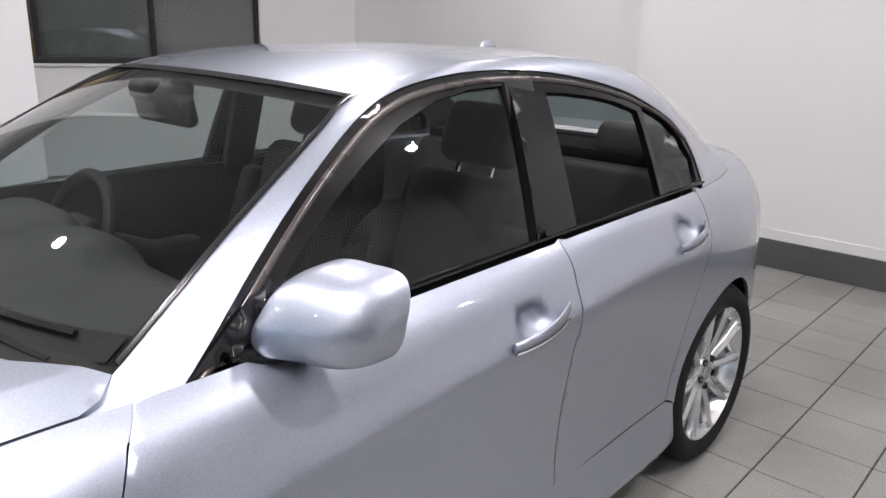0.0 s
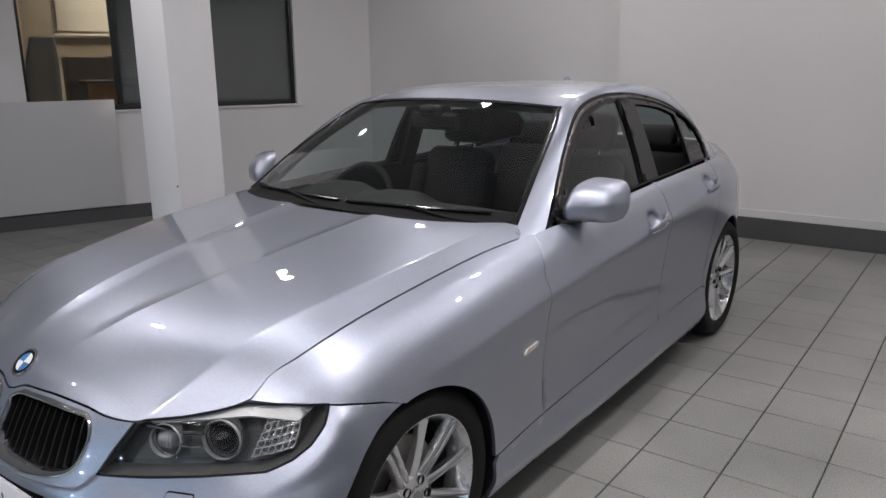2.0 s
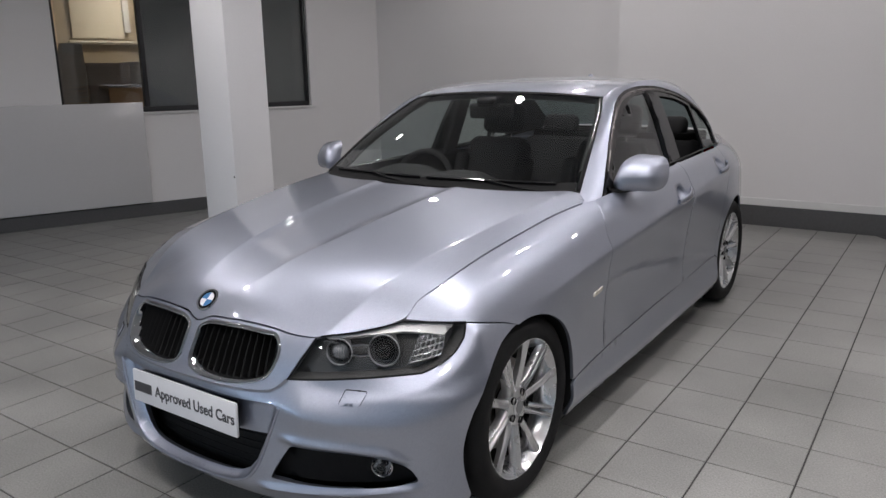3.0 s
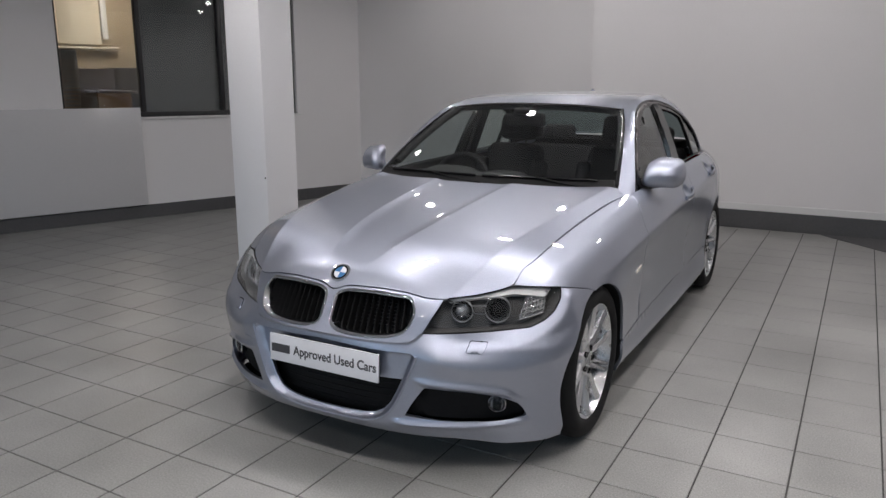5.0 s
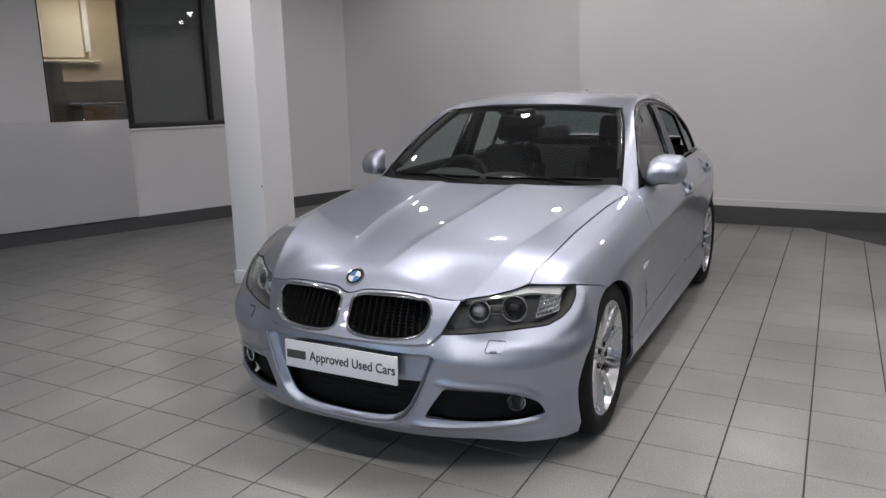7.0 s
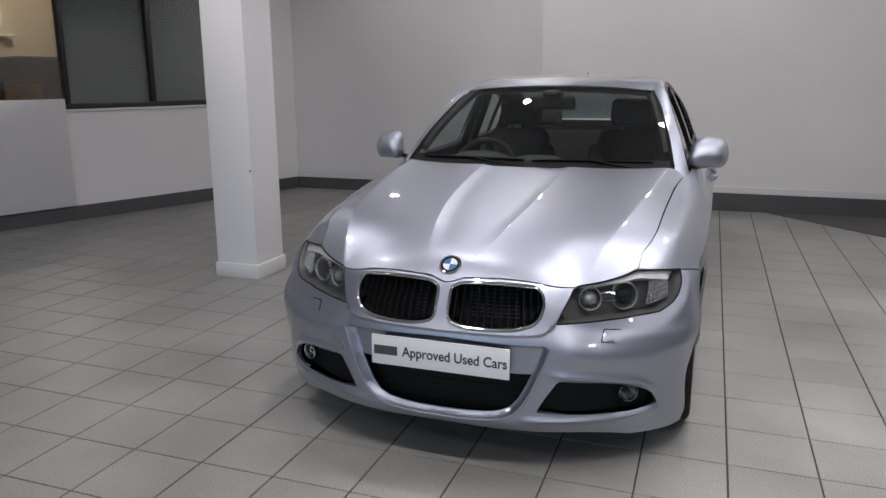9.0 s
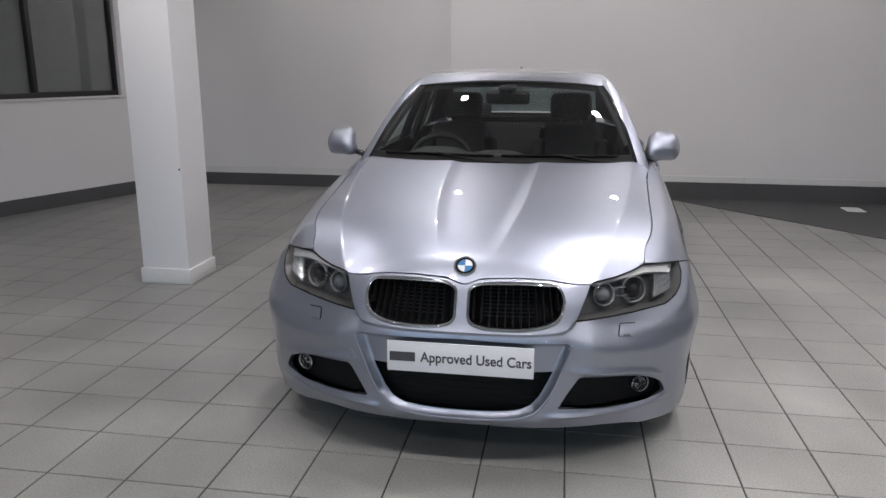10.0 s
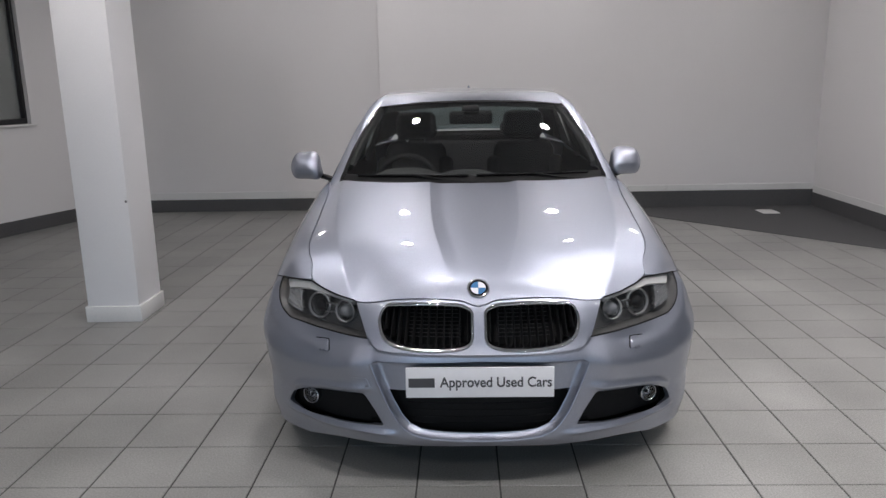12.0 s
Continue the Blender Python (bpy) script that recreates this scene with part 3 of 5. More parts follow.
def office():
    """The lit room behind the window."""
    wall("office_wall", -0.4, 6.0, -3.4, -3.25, -0.1, 2.9, CREAM, LEFT, "cream office wall behind the window", "wall")
    wall("office_wall", -0.5, -0.4, -3.4, -0.18, -0.1, 2.9, CREAM, LEFT, "cream office side wall", "wall")
    wall("office_wall", 6.0, 6.1, -3.4, -0.18, -0.1, 2.9, CREAM, LEFT, "cream office side wall", "wall")
    wall("office_floor", -0.5, 6.1, -3.4, -0.18, -0.2, -0.1, DARKROOM, LEFT, "dark office floor", "floor")
    wall("office_ceiling", -0.5, 6.1, -3.4, -0.18, 2.9, 3.0, CEIL, LEFT, "white office ceiling", "ceiling")
    blind = thing("window_blind", "cream slatted blind across the office wall", "blind")
    part("headrail", box(0.9, 3.9, -3.25, -3.2, 2.82, 2.87, 0.005, m=LEFT), SLAT, blind)
    one = part("slat", box(0.9, 3.9, -3.235, -3.213, -0.0012, 0.0012, 0, m=LEFT), SLAT, blind, smooth=False)
    one.location = (0, 0, 1.62)
    for k in range(1, 44):
        two = one.copy()
        two.location = (0, 0, 1.62 + k * 0.0275)
        scene.collection.objects.link(two)
    board = thing("office_window", "white framed inner window with a ledge before the blind", "window")
    part("window_panel", box(2.24, 2.92, -3.19, -3.17, 2.02, 2.86, 0.004, m=LEFT), SLAT, board)
    part("upright", box(2.17, 2.25, -3.19, -3.10, 2.10, 2.86, 0.006, m=LEFT), SILL, board)
    part("ledge", box(2.05, 2.98, -3.20, -3.08, 1.955, 1.985, 0.006, m=LEFT), SLAT, board)
    ch = thing("office_chair", "dark mesh-backed office chair behind the glass", "chair")
    seat_m = LEFT @ pose(3.42, -0.80, 0, 0, 0, 200)
    bm = box(-0.22, 0.22, -0.025, 0.025, 0.95, 1.84, 0.02)
    bmesh.ops.subdivide_edges(bm, edges=bm.edges[:], cuts=3, use_grid_fill=True)
    for v in bm.verts:
        v.co.x *= 1 - 0.35 * max(0, (v.co.z - 1.45) / 0.4) ** 2
        v.co.y += 0.07 * (v.co.x / 0.22) ** 2 - 0.08 * (v.co.z - 0.95)
    for v in bm.verts:
        v.co.x *= 0.8
    bmesh.ops.transform(bm, matrix=seat_m, verts=bm.verts)
    part("backrest", bm, OFFICE_GREY, ch)
    for k in range(18):
        z = 1.0 + 0.042 * k
        for face in (-0.028, 0.028):
            part("rib", tube([seat_m @ Vector((x, 0.07 * (x / 0.2) ** 2 - 0.08 * (z - 0.95) + face, z)) for x in np.linspace(-0.125, 0.125, 7)], 0.004, 5), OFFICE_BROWN, ch)
    part("seat", box(-0.25, 0.25, -0.02, 0.46, 0.80, 0.90, 0.04, m=seat_m), OFFICE_GREY, ch)
    part("pedestal", lathe([(0.001, -0.1), (0.28, -0.1), (0.28, -0.07), (0.03, 0.0), (0.03, 0.80), (0.001, 0.80)], 16, seat_m @ pose(0, 0.2, 0)), FRAME, ch)
    desk = thing("office_cabinet", "grey and brown office cabinets behind the glass", "cabinet")
    part("cabinet_body", box(2.55, 3.05, -2.25, -1.85, -0.1, 1.66, 0.01, m=LEFT), OFFICE_TAUPE, desk)
    part("cabinet_side", box(1.3, 2.54, -2.30, -1.90, -0.1, 1.675, 0.01, m=LEFT), OFFICE_GREY, desk)
    desk2 = thing("office_desk", "brown wooden desk end behind the glass", "desk")
    part("desk_panel", box(2.55, 2.95, -1.32, -1.28, -0.1, 1.36, 0.008, m=LEFT), OFFICE_BROWN, desk2)
    part("desk_top", box(2.0, 2.96, -1.75, -1.27, 1.36, 1.39, 0.006, m=LEFT), OFFICE_TAUPE, desk2)


office()
office_light = thing("office_light", "round lit ceiling light in the office", "ceiling light")
part("shade", lathe([(0.001, 2.90), (0.16, 2.90), (0.17, 2.87), (0.15, 2.85)], 28, pose(-7.0, 4.9, 0)), SILL, office_light)
part("diffuser", lathe([(0.001, 2.848), (0.148, 2.852)], 28, pose(-7.0, 4.9, 0)), LIT, office_light, "glowing diffuser")

white_board = thing("display_board", "plain white glossy board fixed low on the wall", "board")
part("board_face", box(2.93, 6.4, 0.022, 0.05, 0.155, 1.215, 0.004, m=LEFT), BOARD, white_board)
for a in (3.3, 4.6, 6.0):
    part("batten", box(a, a + 0.06, 0.0, 0.023, 0.2, 1.15, 0.002, m=LEFT), SILL, white_board)


def pillar():
    p = thing("column", "square white painted column with a white skirting", "column", kind="structure")
    part("shaft", box(-2.452, -2.118, 2.118, 2.462, 0.0, CEILING, 0.006), COLUMN, p)
    part("baseboard", box(-2.465, -2.105, 2.105, 2.475, 0.0, 0.105, 0.005), SILL, p, "white skirting round the column foot")
    part("chip", lathe([(0.0005, 0), (0.007, 0), (0.006, 0.001), (0.0005, 0.001)], 8, pose(-2.130, 2.117, 0.775, 90)), MATT, p, "small dark chip in the paint")


pillar()


# ---- floor ----
TX, TY, PX, PY = 0.3085, 0.313, 0.690, 0.125
tagged(part("floor", box(-10.0, OUT_X + 0.3, BACK - 0.3, FAR_L + 0.3, -0.1, -0.0035, 0), GROUT, None, "", False), "grey floor with dark joints", "floor", kind="structure")
rug = [(1.46, FAR_R - 0.015), (RIGHT - 0.015, FAR_R - 0.015), (RIGHT - 0.015, 3.44), (1.52, 6.02)]
v3, f3 = skin(rug[::-1], lambda u, v: np.stack([u, v, np.full(len(u), 0.006)], 1), 0.4, rim=0.0055)
tagged(mesh_part("carpet", v3, f3, CARPET, smooth=False), "dark grey carpet corner beside the tiles", "carpet", kind="structure")
socket = thing("floor_box", "pale metal floor socket lid set in the carpet", "floor socket")
part("lid", box(-0.09, 0.09, -0.12, 0.12, 0.004, 0.013, 0.003, m=pose(3.27, 5.71, 0)), SILL, socket)


def downlight():
    d = thing("downlight", "round recessed ceiling downlight, lit", "downlight", "ceiling downlights")
    part("rim", lathe([(0.055, 0.0), (0.075, 0.0), (0.078, -0.006), (0.06, -0.012), (0.055, 0.0)], 24), SILL, d)
    part("bulb", lathe([(0.0005, -0.004), (0.054, -0.004), (0.054, -0.002)], 24), LIT, d, "bright round lamp")
    return d


first = downlight()
first.location = (*SPOTS[0][:2], CEILING)
# The front row's fittings are added with its lamps, out of view.
for p in SPOTS[1:] + FRONT_FILL:
    copy_thing(first, pose(*p[:2], CEILING))


# ---- the car ----
car = thing("car", "silver-blue metallic four-door saloon car parked on the tiles", "car")
HUB_F, HUB_R, HUB_Z = (0.810, 0.842), (3.52, 0.836), 0.3265      # y and outer x of the wheels
ARCH_F, ARCH_R = (0.795, 0.318, 0.340), (3.51, 0.330, 0.350)   # y, z, radius
SY = lambda y: float(s_at_y(y))


def both(name, v, f, mat, label="", parent=None, sharp=None):
    """The same panel on both flanks."""
    a = mesh_part(name, v, f, mat, parent or car, label, sharp=sharp)
    b = mesh_part(name, *mirrored(v, f), mat, parent or car, label, sharp=sharp)
    return a, b


def flank(poly):
    """Outline given in y and z, in the wrap's own terms."""
    return [(SY(y), z) for y, z in poly]


def arc(c, a0, a1, n=18, grow=0.0):
    y, z, r = c
    return [(y + (r + grow) * math.cos(radians(a)), z + (r + grow) * math.sin(radians(a))) for a in np.linspace(a0, a1, n)]


def top_edge(s0, s1, n, down=0.0):
    return [(s, float(z_top(s)) - down) for s in np.linspace(s0, s1, n)]


def shoulder(s0, s1):
    """Lines that follow the upper edge closely, where the skin turns over."""
    run = np.linspace(s0, s1, 60)
    return [[(s, float(z_top(s)) - off) for s in run] for off in (0.004, 0.010, 0.017, 0.026, 0.038, 0.052)]


def crease(y0, y1):
    """Lines that follow the edge along the flank."""
    ys = np.linspace(y0, y1, 70)
    return [[(SY(y), float(np.interp(y, CREASE_Y, CREASE_Z)) + off) for y in ys] for off in (-0.012, -0.005, 0.0, 0.004, 0.010)]


def dish(s, z, spots):
    """Inward dents: centre s, z, radii, depth."""
    d = np.zeros(len(s))
    for cs, cz, rs, rz, deep in spots:
        q = ((s - cs) / rs) ** 2 + ((z - cz) / rz) ** 2
        d -= deep * np.clip(1 - q, 0, 1) ** 0.7
    return d


def ellipse(cs, cz, rs, rz, n=20):
    return [(cs + rs * math.cos(a), cz + rz * math.sin(a)) for a in np.linspace(0, 2 * math.pi, n, endpoint=False)]


# seams, in y and z
SEAM_F = [(1.455, 0.335), (1.440, 0.50), (1.434, 0.60), (1.437, 0.72), (1.450, 0.82), (1.490, 0.895), (1.525, 0.932)]
SEAM_B = [(2.515, 0.36), (2.508, 0.60), (2.508, 0.74), (2.530, 0.84), (2.555, 0.91), (2.572, 0.981)]
SEAM_R = [(3.105, 0.385), (3.120, 0.47), (3.160, 0.60), (3.195, 0.70), (3.235, 0.80), (3.290, 0.90), (3.365, 0.985), (3.385, 0.999)]
HL_TOP = [(0.500, 0.680), (0.620, 0.690), (0.70, 0.702), (0.775, 0.717), (0.90, 0.713), (1.030, 0.704)]
HL_OUT = [(1.002, 0.664), (0.955, 0.628), (0.902, 0.602), (0.832, 0.580)]
HL_LOW = [(0.675, 0.570), (0.54, 0.566), (0.414, 0.564), (0.457, 0.623)]
HEADLIGHT = HL_TOP + HL_OUT + HL_LOW

# front wing
front_arch = arc(ARCH_F, -4, 101, 24)
NOTCH = [(0.784, 0.722), (0.806, 0.742), (0.832, 0.762), (0.862, float(z_top(0.862)) - 0.004)]
wing = (NOTCH + top_edge(0.90, SY(1.50), 24, 0.002)
        + flank(SEAM_F[::-1]) + [(SY(1.455), 0.335), (SY(1.30), 0.330), (SY(1.16), 0.322)]
        + flank(front_arch[1:]) + [(SY(0.66), 0.6775), (1.10, 0.694), (1.030, 0.704), (0.90, 0.714)])
v, f = skin(wing, wrap, 0.025, gap=0.001, paths=shoulder(0.86, SY(1.54)) + crease(0.78, 1.46))
both("front_wing", v, f, PAINT)

# doors
HANDLES = [(2.365, 0.838), (3.150, 0.893)]
door_f = flank(SEAM_F) + top_edge(SY(1.55), SY(2.55), 20, 0.001) + flank(SEAM_B[::-1]) + flank([(2.2, 0.357), (1.8, 0.345)])
door_r = flank(SEAM_B) + top_edge(SY(2.60), SY(3.36), 16, 0.001) + flank(SEAM_R[::-1]) + flank([(2.8, 0.372)])
for name, poly, (hy, hz) in (("front_door", door_f, HANDLES[0]), ("rear_door", door_r, HANDLES[1])):
    spot = (SY(hy) - 0.005, hz + 0.012, 0.062, 0.036, 0.034)
    fn = lambda s, z, spot=spot: wrap(s, z, dish(s, z, [spot]))
    lines = [ellipse(spot[0], spot[1], spot[2] * k, spot[3] * k) for k in (1.0, 0.85, 0.6)]
    v, f = skin(poly, fn, 0.025, gap=0.0018, lines=lines, paths=shoulder(SY(1.5), SY(3.5)) + crease(1.42, 3.3))
    for side in (1, -1):
        d = mesh_part(name, *((v, f) if side > 0 else mirrored(v, f)), PAINT, car)
        # pull handle: a bowed bar over the dish, with a bright lower edge
        n = 13
        bar, strip = bmesh.new(), bmesh.new()
        rows, low = [], []
        for k in range(n):
            t = k / (n - 1)
            y, z = hy - 0.105 + 0.215 * t, hz - 0.012 + 0.03 * t
            lift = 0.004 + 0.030 * math.sin(math.pi * min(1, max(0, 0.06 + t * 0.90))) ** 0.6
            tall = 0.012 + 0.006 * t
            c = wrap([SY(y)], [z], lift)[0]
            b = wrap([SY(y)], [z], max(0.001, lift - 0.014))[0]
            ring = []
            for a in np.linspace(0, 2 * math.pi, 12, endpoint=False):
                w = (math.cos(a) + 1) / 2
                q = b + (c - b) * w
                ring.append(bar.verts.new((side * q[0], q[1], z + tall * math.sin(a))))
            rows.append(ring)
            low.append([strip.verts.new((side * (c[0] + dx), c[1], z - tall + dz)) for dx, dz in ((0.0012, 0.005), (0.0025, 0.001), (-0.002, -0.002), (-0.006, -0.001))])
        for p, q in zip(rows, rows[1:]):
            for k in range(12):
                bar.faces.new((p[k], p[(k + 1) % 12], q[(k + 1) % 12], q[k]))
        bar.faces.new(rows[0]), bar.faces.new(rows[-1])
        for p, q in zip(low, low[1:]):
            for k in range(3):
                strip.faces.new((p[k], p[k + 1], q[k + 1], q[k]))
        h = part("door_handle", bar, PAINT, d)
        part("handle_strip", strip, CHROME, d, "bright lower edge of the handle")

# rear quarter
rear_arch = arc(ARCH_R, 3, 176, 26)
quarter = (flank(SEAM_R) + top_edge(SY(3.42), SY(4.28), 20, 0.001) + [(SY(4.30), 0.90), (SY(4.26), 0.72), (SY(4.05), 0.64), (SY(3.88), 0.50)]
           + flank(rear_arch[2:]) + [(SY(3.14), 0.37)])
v, f = skin(quarter, wrap, 0.03, gap=0.0018, paths=shoulder(SY(3.3), SY(4.3)))
both("rear_quarter_panel", v, f, PAINT)
END = GRID[-1]
bumper_r = [(SY(3.865), 0.345), (SY(3.88), 0.50), (SY(4.05), 0.64), (SY(4.26), 0.72), (END - 0.45, 0.72), (END, 0.72), (END, 0.215), (SY(4.3), 0.215), (SY(3.87), 0.225)]
v, f = skin(bumper_r[::-1], wrap, 0.04, rim=0)
both("rear_bumper", v, f, PAINT)
tail = [(SY(4.26), 0.72), (SY(4.30), 0.90), (SY(4.36), 0.90), (END - 0.42, 0.895), (END - 0.40, 0.73), (END - 0.55, 0.722)]
v, f = skin(tail[::-1], lambda s, z: wrap(s, z, 0.003), 0.03)
both("tail_light", v, f, RED, "red rear lamp cluster")
lid = [(END, 0.722), (END - 0.40, 0.73), (END - 0.42, 0.895), (SY(4.36), 0.90), (SY(4.33), 0.91)] + top_edge(SY(4.31), END, 10, 0.001)
v, f = skin(lid[::-1], wrap, 0.04, gap=0.001)
both("boot_face", v, f, PAINT)

# side skirt
sill = flank([(1.13, 0.17), (1.135, 0.30), (1.16, 0.3205), (1.455, 0.3335), (1.8, 0.3440), (2.2, 0.3560), (2.8, 0.3710), (3.10, 0.3835), (3.155, 0.36), (3.165, 0.20)]) + flank([(3.1, 0.168), (2.4, 0.165), (1.6, 0.165)])
v, f = skin(sill[::-1], wrap, 0.03, gap=0.0015)
both("side_skirt", v, f, PAINT)

# dark inner shell behind the gaps
ss, zz = np.linspace(SY(1.40), SY(3.12), 40), np.linspace(0.18, 0.86, 12)
v = np.vstack([wrap(np.full(12, s), zz, -0.045) for s in ss])
both("inner_shell", v, grid_faces(40, 12), MATT)

# ---- nose ----
HEX_SIDE = [(0.398, 0.487), (0.367, 0.410), (0.335, 0.336), (0.303, 0.278), (0.268, 0.240), (0.222, 0.219), (0.16, 0.209), (0.08, 0.204)]
HEX = [(-s, z) for s, z in HEX_SIDE] + [(0, 0.202)] + HEX_SIDE[::-1] + [(0.375, 0.500), (0, 0.512), (-0.375, 0.500)]
def shrink_low(poly, gap, below):
    """The part of a drawn-in outline that lies below a height."""
    return [tuple(p) for p in shrink(poly, gap) if p[1] < below]


INTAKE = [(-0.336, 0.384)] + shrink_low(HEX, 0.0195, 0.37) + [(0.336, 0.384)]
KIDNEY = rounded([(0.020, 0.562), (0.075, 0.544), (0.190, 0.540), (0.290, 0.547), (0.358, 0.568), (0.388, 0.640), (0.366, 0.687), (0.20, 0.696), (0.060, 0.691), (0.020, 0.672)], [0.03, 0.03, 0.1, 0.06, 0.05, 0.035, 0.03, 0.1, 0.03, 0.015])
POCKET = rounded([(0.352, 0.252), (0.378, 0.300), (0.428, 0.370), (0.60, 0.356), (0.705, 0.336), (0.785, 0.300), (0.812, 0.252), (0.70, 0.234), (0.52, 0.236)], [0.008, 0.03, 0.015, 0.1, 0.05, 0.04, 0.012, 0.1, 0.1])
minus = lambda poly: [(-s, z) for s, z in poly][::-1]


def dist_in(poly, pts, both_sides=False):
    """Distance inside a polygon; zero outside, unless asked for both sides."""
    p = np.asarray(poly, float)
    best = np.full(len(pts), 9.0)
    for a, b in zip(p, np.roll(p, -1, 0)):
        t = np.clip(((pts - a) @ (b - a)) / ((b - a) @ (b - a)), 0, 1)
        best = np.minimum(best, np.linalg.norm(pts - a - t[:, None] * (b - a), axis=1))
    return best if both_sides else np.where(inside(p, pts), best, 0)


RIDGE_S, RIDGE_Z = [0.28, 0.40, 0.62, 0.80], [0.222, 0.220, 0.216, 0.230]
SHELF_S, SHELF_Z = [0.36, 0.43, 0.558, 0.734, 0.855, 0.96, 1.10], [0.505, 0.482, 0.452, 0.442, 0.452, 0.476, 0.50]
FIN_S, FIN_Z = [0, 0.30, 0.366, 0.398, 0.414, 0.50, 0.53], [0.524, 0.524, 0.527, 0.544, 0.558, 0.640, 0.70]
LAMP_EDGE = [(1.030, 0.704)] + HL_OUT + HL_LOW[:2]
BROW_S, BROW_Z = [0.36, 0.45, 0.60, 0.72, 0.80], [0.398, 0.386, 0.370, 0.350, 0.312]


def nose(s, z, out=0.0):
    """The bumper's skin: recessed within the plate field, a ridge along the splitter, a soft step over the fog lamps."""
    pts = np.stack([s, z], 1)
    d = -0.030 * np.clip((dist_in(HEX, pts) - 0.003) / 0.012, 0, 1)
    a = np.abs(s)
    ridge = np.interp(a, RIDGE_S, RIDGE_Z)
    d = d + 0.013 * np.exp(-((z - ridge) / 0.011) ** 2) * np.clip((a - 0.29) / 0.05, 0, 1) * np.clip((0.84 - a) / 0.06, 0, 1)
    brow = np.interp(a, BROW_S, BROW_Z)
    d = d + 0.013 * np.exp(-((z - brow) / 0.013) ** 2) * np.clip((a - 0.38) / 0.06, 0, 1) * np.clip((0.80 - a) / 0.05, 0, 1)
    # the shelf under the lamps: an edge that runs from the plate field to the wheel
    rise = z - np.interp(a, SHELF_S, SHELF_Z)
    near = np.sqrt(np.where(rise > 0, rise / 0.085, rise / 0.13) ** 2 + 0.0004)
    d = d + 0.018 * np.clip(1.02 - near, 0, 1) * np.clip((a - 0.39) / 0.08, 0, 1) * np.clip((1.12 - a) / 0.2, 0, 1)
    # a lip slopes outward from the lamp's lower and outer edge
    away = np.full(len(pts), 9.0)
    fold_pts = np.stack([a, z], 1)
    for p, q in zip(LAMP_EDGE, LAMP_EDGE[1:]):
        p, q = np.array(p), np.array(q)
        t = np.clip(((fold_pts - p) @ (q - p)) / ((q - p) @ (q - p)), 0, 1)
        away = np.minimum(away, np.linalg.norm(fold_pts - p - t[:, None] * (q - p), axis=1))
    lip_w = np.interp(a, [0.6, 0.85, 1.0], [0.060, 0.040, 0.028])
    u = away / lip_w
    lip_up = u - 0.5 * (u - 1 + np.sqrt((u - 1) ** 2 + 0.01)) - 0.10 * np.clip(u - 1, 0, 9)
    d = d + 0.015 * np.clip(lip_up, 0, 1) * np.clip((a - 0.56) / 0.2, 0, 1) * np.clip((0.700 - z) / 0.03, 0, 1) * np.clip((1.15 - a) / 0.10, 0, 1) * np.clip((z - 0.45) / 0.06, 0, 1)
    # the middle panel with the grilles stands a little proud of the shelf
    step = np.minimum((z - np.interp(a, FIN_S, FIN_Z)) / 0.010, (0.53 - a) / 0.03)
    d = d + 0.012 * np.clip(step, 0, 1)
    return wrap(s, z, d + out)


half = ([(0.0, 0.172), (0.26, 0.170), (0.42, 0.165), (0.54, 0.160), (0.63, 0.148), (0.72, 0.133), (0.90, 0.131), (SY(0.47), 0.135)]
        + flank([q for q in arc((0.786, 0.318, 0.346), 205, 101.5, 20)]) + [(SY(0.66), 0.6745), (1.10, 0.691), (1.030, 0.701)] + HL_OUT + HL_LOW[:-1]
        + [(0.452, 0.622), (0.497, 0.680), (0.454, 0.681), (0.406, 0.686), (0.345, 0.696), (0.278, 0.7015), (0.20, 0.704), (0.10, 0.7015), (0.055, 0.697), (0.025, 0.686), (0.0, 0.681)])
bumper = half[:-1] + minus(half)[:-1]
inner_hex = shrink(HEX, 0.014)
wave = np.linspace(0.30, 0.82, 50)
folds = [[(sg * a, z + off) for a, z in zip(wave, np.interp(wave, xs, zs))] for sg in (1, -1) for xs, zs in ((RIDGE_S, RIDGE_Z), (BROW_S, BROW_Z)) for off in (-0.014, -0.007, 0.0, 0.007, 0.014)]
wave = np.linspace(0.38, 1.08, 60)
folds += [[(sg * a, z + off) for a, z in zip(wave, np.interp(wave, SHELF_S, SHELF_Z))] for sg in (1, -1) for off in (-0.008, 0.0, 0.006)]
wave = np.linspace(0.0, 0.52, 60)
folds += [[(sg * a, z + off) for a, z in zip(wave, np.interp(wave, FIN_S, FIN_Z))] for sg in (1, -1) for off in (-0.004, 0.0, 0.005, 0.010, 0.015)]
v, f = skin(bumper, nose, 0.0115, paths=folds, holes=[INTAKE, KIDNEY, minus(KIDNEY), POCKET, minus(POCKET)], rim=0.02, lines=[HEX, shrink(HEX, 0.003), inner_hex])
nose_ob = mesh_part("front_bumper", v, f, PAINT, car, "metallic sports bumper with deep air intakes", sharp=62)

# undertray behind the front lip: unseen, added to block light through the hollow nose
run = np.linspace(-0.86, 0.86, 60)
lip_z = np.interp(np.abs(run), [0, 0.26, 0.42, 0.54, 0.63, 0.72, 0.90], [0.172, 0.170, 0.165, 0.160, 0.148, 0.133, 0.131])
front = wrap(run, lip_z + 0.006, -0.008)
tray_v = np.vstack([front, front * (1, 0, 1) + (0, 0.62, 0.03)])
mesh_part("undertray", tray_v, [(i, i + 1, 61 + i, 60 + i) for i in range(59)], MATT, nose_ob, "black plastic tray under the nose")

